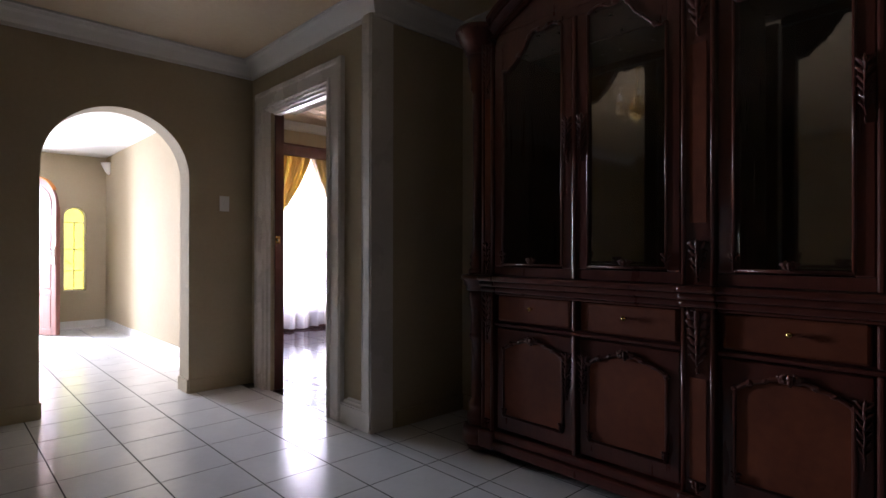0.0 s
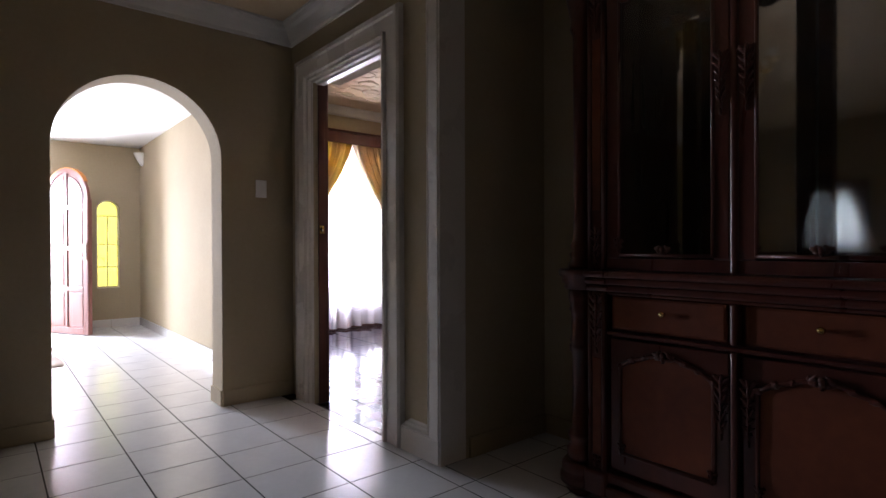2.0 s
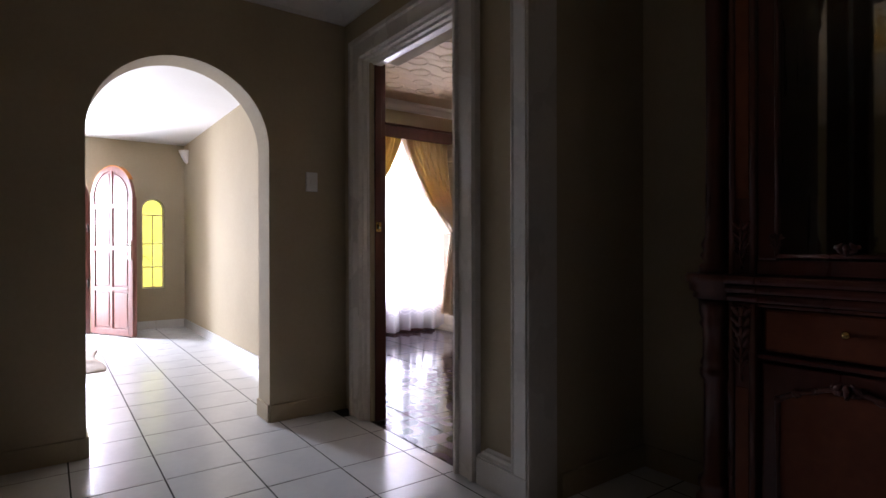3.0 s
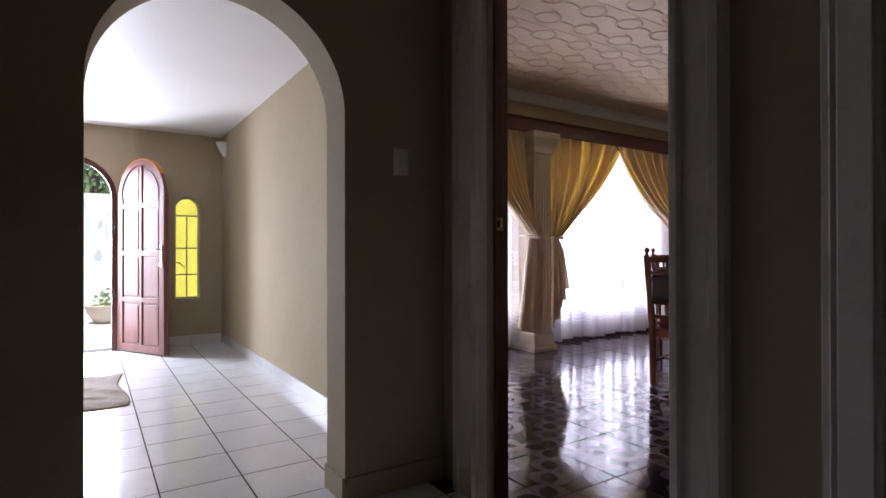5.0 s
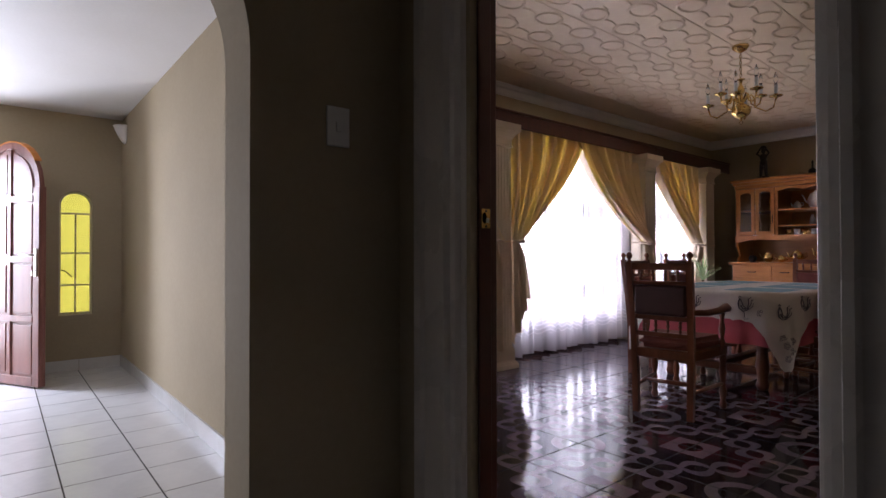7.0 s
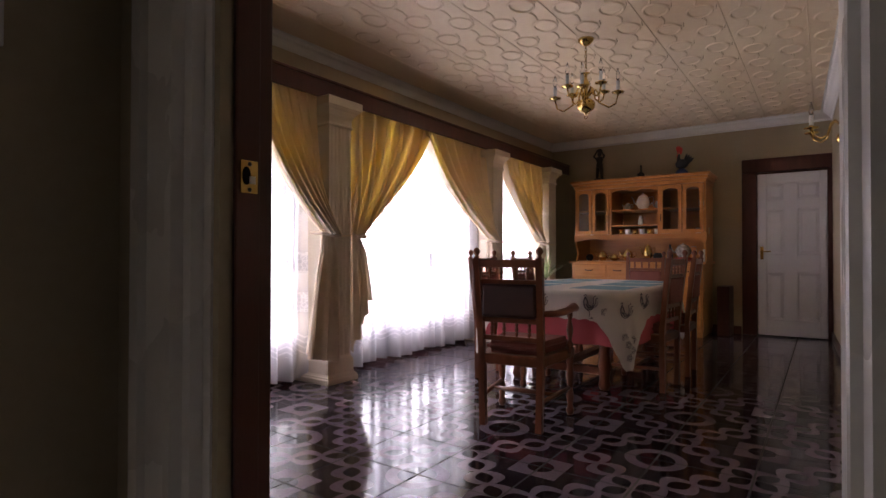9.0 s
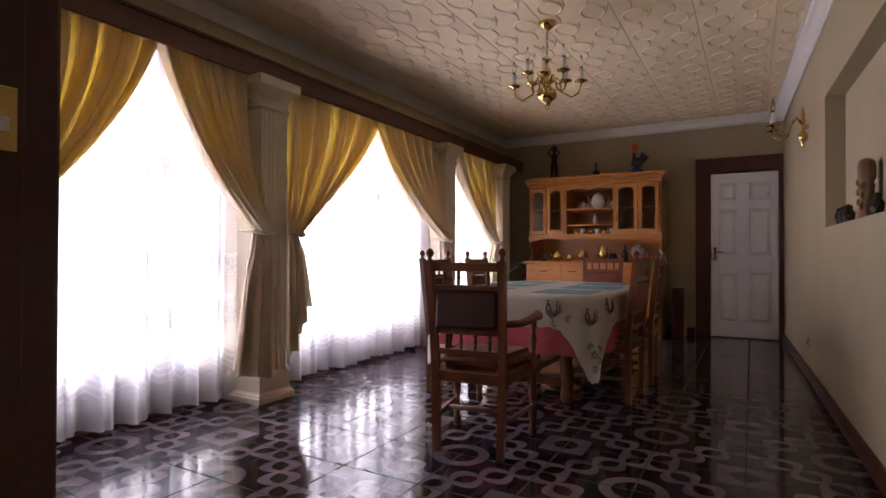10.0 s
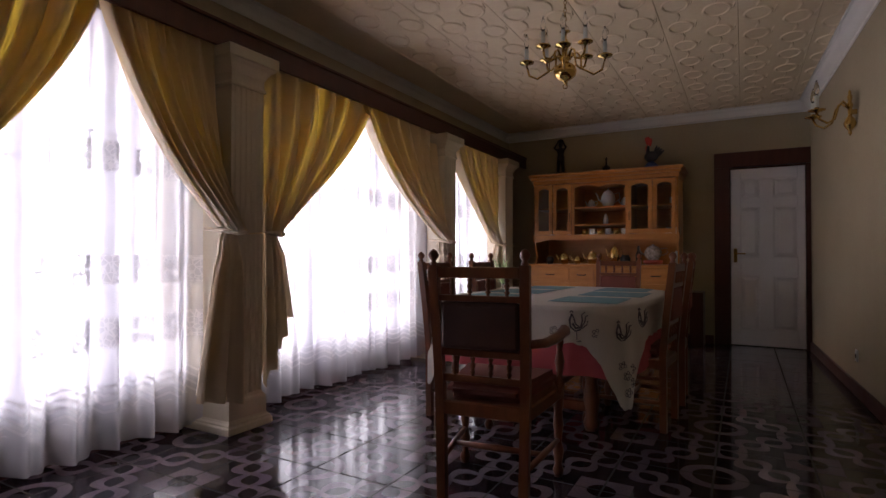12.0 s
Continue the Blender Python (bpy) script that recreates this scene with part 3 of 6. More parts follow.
# crumpled rug on the entrance floor
def rug_f(u, v):
    x = -8.75 + 1.12 * u + 0.03 * math.sin(9 * v)
    y = 0.75 + 1.04 * v + 0.025 * math.sin(7 * u + 2) * v
    h = 0.012 + 0.05 * max(0.0, noise.noise((x * 2.6, y * 2.6, 0.3))) + 0.02 * abs(noise.noise((x * 7, y * 7, 1.1)))
    edge = min(u, 1 - u, 1 - v) * 12
    return Vector((x, y, h * min(1.0, 0.35 + edge)))


bm = bmesh.new()
sheet(bm, rug_f, 60, 60)
rug = solo("rug", bm, RUG, "crumpled beige and brown rug on the tiled entrance floor", "rug")
sm = rug.modifiers.new("thick", "SOLIDIFY")
sm.thickness, sm.offset = 0.011, -1

# ---- garden in front of the house ----
LEAF = cloth_mat("green_leaves", (0.085, 0.12, 0.05), (0.12, 0.17, 0.08), (0.46, 0.58, 0.30), 0.6, 0.0, 30.0)
BARK = noise_mat("grey_bark", (0.10, 0.08, 0.06), (0.2, 0.16, 0.12), rough=0.9, scale=6, fine=40, bump=0.5)
CLAY = noise_mat("weathered_clay", (0.48, 0.38, 0.3), (0.6, 0.5, 0.42), rough=0.85, scale=5, fine=40, bump=0.2)


def leaves(bm, centre, radius, count, size, rnd):
    for _ in range(count):
        d = Vector((rnd.gauss(0, 1), rnd.gauss(0, 1), rnd.gauss(0, 0.8))).normalized() * radius * rnd.random() ** 0.4
        m = Matrix.Translation(Vector(centre) + d) @ Euler((rnd.uniform(0, 6.3), rnd.uniform(0, 6.3), rnd.uniform(0, 6.3))).to_matrix().to_4x4()
        s = size * rnd.uniform(0.6, 1.3)
        bm.faces.new([bm.verts.new(m @ Vector(p)) for p in ((0, -s, 0), (s * 0.45, 0, 0.1 * s), (0, s, 0), (-s * 0.45, 0, 0.1 * s))])


def tree(x, y, h, seed):
    rnd = random.Random(seed)
    t = thing("tree", "leafy green garden tree behind the paved forecourt", "tree", pose(x, y, -0.15), "garden trees")
    bm = bmesh.new()
    tube(bm, [(0, 0, 0), (0.08, 0.02, h * 0.3), (0.0, 0.1, h * 0.6), (0.1, 0.0, h * 0.85)], [0.17, 0.13, 0.09, 0.04], 10)
    tips = []
    for i in range(9):
        a = i * 2.4
        z = h * rnd.uniform(0.35, 0.7)
        tip = (math.cos(a) * h * 0.35, math.sin(a) * h * 0.35, z + h * rnd.uniform(0.1, 0.3))
        tips.append(tip)
        tube(bm, [(0.03, 0.03, z), (tip[0] * 0.5, tip[1] * 0.5, (z + tip[2]) / 2 + 0.05), tip], [0.06, 0.04, 0.015], 6)
    part("trunk", bm, BARK, t)
    bm = bmesh.new()
    for tip in tips + [(0.1, 0, h * 0.9), (0, 0.3, h * 0.75)]:
        leaves(bm, tip, h * 0.2, 420, 0.09, rnd)
    part("crown", bm, LEAF, t)


for i, (x, y, h) in enumerate([(-18.6, 1.6, 5.2), (-19.5, 3.6, 4.8), (-18.2, -1.4, 5.0), (-20.0, 6.0, 5.5), (-19.0, 9.0, 5.0), (-19.5, 12.0, 5.4)]):
    tree(x, y, h, i + 3)
for i, (x, y, r, h) in enumerate([(-14.2, 1.10, 0.30, 0.28), (-14.0, 1.85, 0.34, 0.30), (-13.6, 0.35, 0.28, 0.26)]):
    rnd = random.Random(40 + i)
    pot = thing("planter", "low weathered clay planter with green shrubs", "planter", pose(x, y, -0.15), "planters on the forecourt")
    bm = bmesh.new()
    lathe(bm, [(r * 0.6, 0), (r * 0.95, h * 0.6), (r, h * 0.9), (r * 1.06, h), (r * 0.92, h), (r * 0.88, h * 0.8)], 24)
    part("pot", bm, CLAY, pot)
    bm = bmesh.new()
    leaves(bm, (0, 0, h + 0.03), r * 0.7, 150, 0.045, rnd)
    part("shrub", bm, LEAF, pot)
# invented sunlit wall: a pale backdrop that brightens the doorway and the nets
BACKDROP = noise_mat("pale_backdrop_plaster", (0.74, 0.72, 0.68), (0.82, 0.80, 0.76), rough=0.85, scale=1.5, fine=30, bump=0.15)
bm = bmesh.new()
box(bm, -16.6, -16.4, -20, 30, -0.15, 2.2)
structure("wall_garden", bm, BACKDROP, "pale plastered backdrop wall added to whiten the outdoor view", "garden wall")


# ---- display cabinet in the hall recess ----
def frond(bm, x, y, z, length, width, thick, turn):
    """One carved leaf, turned about y."""
    bmesh.ops.create_icosphere(bm, subdivisions=2, radius=1.0, matrix=Matrix.LocRotScale((x, y, z), Euler((0.25, turn, 0)), (width, thick, length)))


def carving(x, y, z0, z1, w, seed):
    """A drop of carved acanthus: a scroll on top, overlapping leaves that narrow downwards, a bud at the end."""
    bm = bmesh.new()
    rnd = random.Random(seed)
    h = z1 - z0
    n = max(2, min(6, round(h / 0.035)))
    for i in range(n):
        f = i / n
        ww = w * (1 - 0.6 * f)
        z = z1 - h * (0.12 + 0.8 * f)
        for s in (-1, 1):
            frond(bm, x + s * ww * 0.24, y - 0.003, z + h * 0.02, h / n * 0.62, ww * 0.15, 0.009, s * rnd.uniform(0.45, 0.85))
            frond(bm, x + s * ww * 0.38, y, z + h * 0.06, h / n * 0.38, ww * 0.10, 0.007, s * rnd.uniform(1.0, 1.5))
        frond(bm, x, y - 0.007, z, h / n * 0.75, ww * 0.12, 0.010, rnd.uniform(-0.15, 0.15))
    for s in (-1, 1):
        tube(bm, [(x + s * w * (0.10 + 0.16 * math.sin(t)), y - 0.006, z1 - h * 0.06 + w * 0.13 * math.cos(t)) for t in [0.5 * j for j in range(10)]], w * 0.045, 6)
    frond(bm, x, y - 0.004, z0 + h * 0.04, h * 0.06, w * 0.07, 0.008, 0)
    for f in bm.faces:
        f.smooth = True
    return bm


def scalloped(x0, x1, z0, z1, lift, n=28):
    """The outline of a framed panel with a scalloped, arched head."""
    pts = [(x1, z0), (x1, z1 - lift)]
    for i in range(1, n):
        f = i / n
        c = abs(2 * f - 1)
        z = z1 - lift + lift * (1 - c ** 2.2) + lift * 0.22 * abs(math.sin(f * math.pi * 4)) * (1 - c)
        pts.append((x1 + (x0 - x1) * f, z))
    return pts + [(x0, z1 - lift), (x0, z0)]


def swell(g):
    """Height of a glazed head, from the divider (g = 0) out to the post (g = 1): high, a cusp, then a step down."""
    f = min(1.0, max(0.0, (g - 0.42) / 0.48))
    return 2.085 - 0.145 * (0.5 - 0.5 * math.cos(math.pi * f)) + 0.020 * abs(math.sin(g * math.pi * 3.2))


CY = 3.16
CX0, CXM, CX1 = -3.315, -2.168, -1.021      # corner columns and the middle post
PAIRS = ((-3.172, -2.235), (-2.101, -1.164))
cab = thing("display_cabinet", "carved dark mahogany display cabinet with arched glass doors", "display cabinet")
bm = bmesh.new()
box(bm, CX0 - 0.02, CX1 + 0.02, CY + 0.03, 3.60, 0.10, 0.84)
part("base_body", bm, MAHOG, cab)
for name, x0, x1, y0, y1 in (("back_board", CX0, CX1, 3.57, 3.60), ("side_panel", CX0, CX0 + 0.04, CY + 0.05, 3.5695), ("side_panel", CX1 - 0.04, CX1, CY + 0.05, 3.5695), ("partition", CXM - 0.01, CXM + 0.01, CY + 0.05, 3.5695)):
    bm = bmesh.new()
    box(bm, x0, x1, y0, y1, 0.926, 2.14)
    part(name, bm, MAHOG, cab)
for x0, x1 in ((CX0 + 0.045, CXM - 0.015), (CXM + 0.015, CX1 - 0.045)):
    bm = bmesh.new()
    box(bm, x0, x1, 3.560, 3.569, 0.935, 2.13)
    part("mirror_back", bm, MIRROR, cab, "mirrored back of the cabinet")
bm = bmesh.new()
box(bm, CX0 - 0.02, CX1 + 0.02, CY - 0.035, 3.61, 0.045, 0.095, 0.012)
box(bm, CX0 - 0.01, CX1 + 0.01, CY - 0.018, 3.605, 0.0955, 0.14, 0.012)
part("plinth", bm, MAHOG, cab)
bm = bmesh.new()
box(bm, CX0 - 0.015, CX1 + 0.015, CY - 0.042, 3.61, 0.897, 0.925, 0.010)
part("counter", bm, MAHOG, cab)
for o, z0, z1 in ((0.030, 0.870, 0.8965), (0.016, 0.842, 0.8695)):
    bm = bmesh.new()
    box(bm, CX0 - o / 3, CX1 + o / 3, CY - o, 3.60, z0, z1, 0.008)
    part("moulding", bm, MAHOG, cab)
bm = bmesh.new()
box(bm, CX0 - 0.01, CX1 + 0.01, CY - 0.005, 3.61, 2.1405, 2.158, 0.004)
part("top_board", bm, MAHOG, cab)


def bonnet(a, b, u, rise):
    """Underside of the arched cornice over a pair of doors; u from 0 to 1."""
    return 2.125 + rise * math.sin(math.pi * u) ** 0.8


def beaded(bm, pts, r, every=3, big=1.9, seed=1):
    """A carved bead: a round bar with leafy knots along its curve."""
    rnd = random.Random(seed)
    tube(bm, pts, r, 6)
    for i, (x, y, z) in enumerate(pts):
        if i % every == 1:
            blob(bm, x, y - 0.002, z, r * big * rnd.uniform(0.8, 1.3), r * 1.3, r * big * rnd.uniform(0.7, 1.1), rnd)
    return bm


for a, b in PAIRS:
    m = (a + b) / 2
    n = 26
    bm = bmesh.new()
    for i in range(n):
        u0, u1 = i / n, (i + 1) / n
        prism(bm, [(a + (b - a) * u0, 2.1), (a + (b - a) * u1, 2.1), (a + (b - a) * u1, bonnet(a, b, u1, 0.17)), (a + (b - a) * u0, bonnet(a, b, u0, 0.17))], on_y(CY), -0.002, 0.03)
    bmesh.ops.remove_doubles(bm, verts=bm.verts, dist=0.0001)
    part("arched_frieze", bm, MAHOG, cab)
    bm = bmesh.new()
    sec = [(0.0, 0.0), (0.020, 0.0), (0.026, 0.012), (0.020, 0.022), (0.036, 0.030), (0.058, 0.046), (0.064, 0.058), (0.060, 0.066), (0.078, 0.074), (0.082, 0.092), (0.0, 0.095)]
    sweep(bm, [((a + (b - a) * i / n, CY, bonnet(a, b, i / n, 0.17)), (0, -1, 0), (0, 0, 1)) for i in range(n + 1)], sec)
    part("arched_cornice", bm, MAHOG, cab)
    for k, (p, q) in enumerate(((a, m - 0.012), (m + 0.012, b))):
        # glazed door above
        d = part("glazed_door", prism(bmesh.new(), [(p, 0.930), (q, 0.930), (q, 0.972), (p, 0.972)], on_y(CY), -0.012, 0.012), MAHOG, cab)
        for s0, s1 in ((p, p + 0.055), (q - 0.055, q)):
            bm = bmesh.new()
            box(bm, s0, s1, CY - 0.013, CY + 0.012, 0.9725, 2.10, 0.006)
            part("stile", bm, MAHOG, d)
        gx0, gx1 = p + 0.055, q - 0.055
        inner, outer = (gx1, gx0) if k == 0 else (gx0, gx1)
        head = [(inner + (outer - inner) * i / 24, swell(i / 24)) for i in range(25)]
        bm = bmesh.new()
        for (u0, v0), (u1, v1) in zip(head, head[1:]):
            prism(bm, [(u0, v0), (u1, v1), (u1, 2.12), (u0, 2.12)], on_y(CY), -0.010, 0.010)
        bmesh.ops.remove_doubles(bm, verts=bm.verts, dist=0.0001)
        part("head", bm, MAHOG, d)
        bm = bmesh.new()
        beaded(bm, [(u, CY - 0.013, v) for u, v in head], 0.0075, 4, 2.0, 3 + k)
        for x in (gx0, gx1):
            tube(bm, [(x, CY - 0.013, 0.985), (x, CY - 0.013, swell(0 if x == inner else 1))], 0.0065, 6)
        tube(bm, [(gx0, CY - 0.013, 0.985), (gx1, CY - 0.013, 0.985)], 0.0065, 6)
        part("bead", bm, MAHOG, d, "carved bead round the glass")
        bm = bmesh.new()
        box(bm, gx0, gx1, CY - 0.003, CY + 0.001, 0.973, 2.09)
        part("pane", bm, GLASS, d, "clear glass pane")
        part("carving", carving((gx0 + gx1) / 2, CY - 0.014, 0.985, 1.012, 0.07, 5 + k), MAHOG, d)
        part("carving", carving(outer, CY - 0.012, 0.985, 1.04, 0.035, 45 + k), MAHOG, d)
        part("carving", carving(inner + (0.028 if k == 0 else -0.028), CY - 0.014, 1.45, 1.66, 0.045, 35 + k), MAHOG, d)
        # drawer
        bm = bmesh.new()
        box(bm, p + 0.015, q - 0.015, CY - 0.004, CY + 0.03, 0.700, 0.828, 0.010)
        dr = part("drawer", bm, BURL, cab)
        bm = bmesh.new()
        lathe(bm, [(0.006, 0), (0.006, 0.012), (0.012, 0.018), (0.010, 0.026), (0.0, 0.03)], 10, pose((p + q) / 2, CY - 0.004, 0.775, 90, 0, 0))
        part("knob", bm, BRASS, dr)
        # panelled door below
        bm = bmesh.new()
        box(bm, p + 0.008, q - 0.008, CY, CY + 0.03, 0.155, 0.665, 0.006)
        ld = part("panelled_door", bm, MAHOG, cab)
        bm = bmesh.new()
        prism(bm, scalloped(p + 0.06, q - 0.06, 0.235, 0.605, 0.05), on_y(CY), -0.004, -0.0005)
        part("panel", bm, BURL, ld, "reddish mahogany veneer panel")
        ring = scalloped(p + 0.055, q - 0.055, 0.228, 0.612, 0.05)
        ring = [(x, CY - 0.006, z) for x, z in ring + ring[:1]]
        part("bead", beaded(bmesh.new(), ring, 0.008, 4, 1.9, 8 + k), MAHOG, ld, "carved bead round the panel")
        part("carving", carving((p + q) / 2, CY - 0.008, 0.60, 0.632, 0.09, 15 + k), MAHOG, ld)
        part("carving", carving(q - 0.03 if k == 0 else p + 0.03, CY - 0.004, 0.38, 0.60, 0.045, 25 + k), MAHOG, ld)
        for x in (p + 0.06, q - 0.06):
            part("carving", carving(x, CY - 0.005, 0.222, 0.262, 0.032, int(-x * 40)), MAHOG, ld)
    for z0, z1 in ((0.676, 0.690), (0.831, 0.8415)):
        bm = bmesh.new()
        box(bm, a, b, CY - 0.012, CY + 0.03, z0, z1, 0.004)
        part("rail", bm, MAHOG, cab)
    for z0, z1 in ((0.142, 0.675), (0.695, 0.83), (0.9265, 2.1)):
        bm = bmesh.new()
        box(bm, m - 0.011, m + 0.011, CY - 0.020, CY + 0.03, z0, z1, 0.007)
        part("divider", bm, MAHOG, cab)


def post(x, w, seed):
    """A flat post between two round strips, with veneer panels and carved drops."""
    for z0, z1, zp in ((0.142, 0.8415, (0.20, 0.58)), (0.9265, 2.115, (1.16, 1.83))):
        bm = bmesh.new()
        box(bm, x - w / 2, x + w / 2, CY - 0.016, CY + 0.04, z0, z1, 0.004)
        p = part("post", bm, MAHOG, cab)
        bm = bmesh.new()
        box(bm, x - w * 0.26, x + w * 0.26, CY - 0.019, CY - 0.0165, zp[0], zp[1], 0.001)
        part("panel", bm, BURL, p, "reddish mahogany veneer panel")
        for s in (-1, 1):
            bm = bmesh.new()
            lathe(bm, [(0.009, z0), (0.009, z1)], 10, pose(x + s * (w / 2 - 0.006), CY - 0.018, 0))
            part("round_strip", bm, MAHOG, p)
    for z0, z1, ww in ((0.60, 0.835, 0.85), (1.86, 2.10, 0.85), (0.94, 1.09, 0.6), (0.15, 0.19, 0.5)):
        part("carving", carving(x, CY - 0.018, z0, z1, w * ww, seed), MAHOG, cab)
    for name, o, z0, z1 in (("plinth_block", 0.044, 0.043, 0.142), ("counter_block", 0.026, 0.8425, 0.8695), ("counter_block", 0.040, 0.870, 0.8965), ("counter_block", 0.052, 0.897, 0.9262)):
        bm = bmesh.new()
        box(bm, x - w / 2 - 0.012, x + w / 2 + 0.012, CY - o, CY + 0.02, z0, z1, 0.012)
        part(name, bm, MAHOG, cab)


post(CXM, 0.118, 21)
post(CX0 + 0.102, 0.074, 33)
post(CX1 - 0.102, 0.074, 41)
COL = [(0.050, 0.0), (0.058, 0.02), (0.058, 0.05), (0.042, 0.07), (0.052, 0.09), (0.052, 0.11), (0.036, 0.13), (0.034, 0.43), (0.046, 0.45), (0.046, 0.47), (0.038, 0.48), (0.046, 0.49), (0.038, 0.51), (0.038, 0.60), (0.048, 0.62), (0.042, 0.635), (0.050, 0.66), (0.050, 0.70)]
for x in (CX0, CX1):
    y = CY + 0.02
    bm = bmesh.new()
    lathe(bm, [(r, 0.142 + z) for r, z in COL], 20, pose(x, y, 0))
    part("column", bm, MAHOG, cab, "turned mahogany column")
    bm = bmesh.new()
    lathe(bm, [(0.050, 0.927), (0.050, 0.95), (0.036, 0.965), (0.046, 0.985), (0.036, 1.0), (0.044, 1.02), (0.030, 1.05), (0.028, 1.45), (0.031, 1.88), (0.043, 1.91), (0.038, 1.94), (0.056, 2.03), (0.056, 2.082)], 20, pose(x, y, 0))
    part("column", bm, MAHOG, cab, "slender turned mahogany column")
    bm = bmesh.new()
    lathe(bm, [(0.034, 0.0), (0.052, 0.012), (0.060, 0.026), (0.048, 0.044)], 16, pose(x, y, 0))
    part("foot", bm, MAHOG, cab)
    for name, prof in (("plinth_block", [(0.076, 0.045), (0.088, 0.055), (0.088, 0.085), (0.076, 0.095), (0.082, 0.105), (0.080, 0.13), (0.068, 0.142)]),
                       ("counter_block", [(0.060, 0.842), (0.070, 0.85), (0.066, 0.864), (0.080, 0.872), (0.080, 0.892), (0.092, 0.90), (0.094, 0.918), (0.086, 0.927)]),
                       ("cornice_block", [(0.060, 2.082), (0.074, 2.094), (0.066, 2.112), (0.086, 2.122), (0.088, 2.142), (0.104, 2.155), (0.106, 2.175), (0.124, 2.188), (0.128, 2.214), (0.118, 2.225)])):
        bm = bmesh.new()
        lathe(bm, prof, 24, pose(x, y + 0.005, 0))
        part(name, bm, MAHOG, cab)


# ---- dining room: window side ----
def sheer_material():
    """Sheer net with rows of lace squares and a zigzag lace border near the hem."""
    m = bpy.data.materials.new("white_net_with_lace")
    m.use_nodes = True
    n, k = m.node_tree.nodes, m.node_tree.links

    def op(kind, a, b=None):
        q = n.new("ShaderNodeMath")
        q.operation = kind
        for i, v in enumerate((a, b)):
            if v is None:
                continue
            if isinstance(v, (int, float)):
                q.inputs[i].default_value = v
            else:
                k.new(v, q.inputs[i])
        return q.outputs[0]

    tc = n.new("ShaderNodeTexCoord")
    sep = n.new("ShaderNodeSeparateXYZ")
    k.new(tc.outputs["Object"], sep.inputs[0])
    y, z = sep.outputs[1], sep.outputs[2]
    cell = op("LESS_THAN", op("FRACT", op("DIVIDE", y, 0.165)), 0.58)
    rows = None
    for zr in (1.53, 0.95, 0.63):
        r = op("LESS_THAN", op("ABSOLUTE", op("SUBTRACT", z, zr)), 0.078)
        rows = r if rows is None else op("MAXIMUM", rows, r)
    vor = n.new("ShaderNodeTexVoronoi")
    vor.feature = "DISTANCE_TO_EDGE"
    vor.inputs["Scale"].default_value = 30
    k.new(tc.outputs["Object"], vor.inputs[0])
    thread = op("LESS_THAN", vor.outputs["Distance"], 0.10)
    motif = op("MULTIPLY", op("MULTIPLY", cell, rows), op("MAXIMUM", thread, 0.35))
    zig = op("ABSOLUTE", op("SUBTRACT", op("FRACT", op("DIVIDE", y, 0.075)), 0.5))
    line = op("FRACT", op("ADD", op("DIVIDE", z, 0.042), op("MULTIPLY", zig, 1.7)))
    band = op("MULTIPLY", op("LESS_THAN", op("ABSOLUTE", op("SUBTRACT", z, 0.30)), 0.085), op("LESS_THAN", line, 0.34))
    dense = op("MAXIMUM", motif, op("MULTIPLY", band, 0.75))
    b = n["Principled BSDF"]
    b.inputs["Base Color"].default_value = (0.78, 0.76, 0.77, 1)
    b.inputs["Roughness"].default_value = 0.9
    tr = n.new("ShaderNodeBsdfTranslucent")
    tr.inputs[0].default_value = (0.60, 0.60, 0.65, 1)
    tp = n.new("ShaderNodeBsdfTransparent")
    body = n.new("ShaderNodeMixShader")
    k.new(op("SUBTRACT", 0.6, op("MULTIPLY", dense, 0.42)), body.inputs[0])
    k.new(b.outputs[0], body.inputs[1])
    k.new(tr.outputs[0], body.inputs[2])
    mix = n.new("ShaderNodeMixShader")
    clear = op("SUBTRACT", 0.18, op("MULTIPLY", dense, 0.18))
    k.new(clear, mix.inputs[0])
    k.new(body.outputs[0], mix.inputs[1])
    k.new(tp.outputs[0], mix.inputs[2])
    k.new(mix.outputs[0], n["Material Output"].inputs[0])
    return m


SHEER = sheer_material()


def sheer(y0, y1, seed):
    w = y1 - y0

    def f(u, v):
        y = y0 + w * u
        fold = 0.048 * math.sin(y * 34 + seed + 0.8 * math.sin(y * 5)) + 0.026 * math.sin(y * 61 + 2 * seed + 0.5 * math.sin(3 * y)) + 0.012 * noise.noise((y * 4, v * 1.3, seed))
        hem = 0.012 * math.sin(y * 9 + seed)
        return Vector((-7.79 + fold * (0.35 + 0.65 * v), y + 0.008 * math.sin(y * 34 + seed + 1.5), 2.27 + (0.035 + hem - 2.27) * v))

    bm = bmesh.new()
    sheet(bm, f, int(w * 130), 20)
    # gathers, where the net lies over itself
    rnd = random.Random(int(seed * 10))
    u = 0.01
    while u < 0.97:
        du = rnd.uniform(0.03, 0.075) / w
        a = u
        for back, inset in ((-0.010, 0.0), (-0.018, 0.3)):
            if inset == 0.0 or rnd.random() < 0.6:
                lo, span = a + inset * du, du * (1 - 1.6 * inset)
                sheet(bm, lambda p, q: f(min(1, lo + span * p), q) + Vector((back - 0.006 * math.sin(math.pi * p), 0, 0)), 5, 14)
        u += du + rnd.uniform(0.02, 0.13) / w
    return solo("net_curtain", bm, SHEER, "sheer white net curtain with lace squares, hanging to the floor", "net curtain", "net curtains in the window bays")


sheer(3.30, 5.33, 1.0)
sheer(5.55, 7.92, 2.3)
sheer(8.12, 9.62, 3.9)


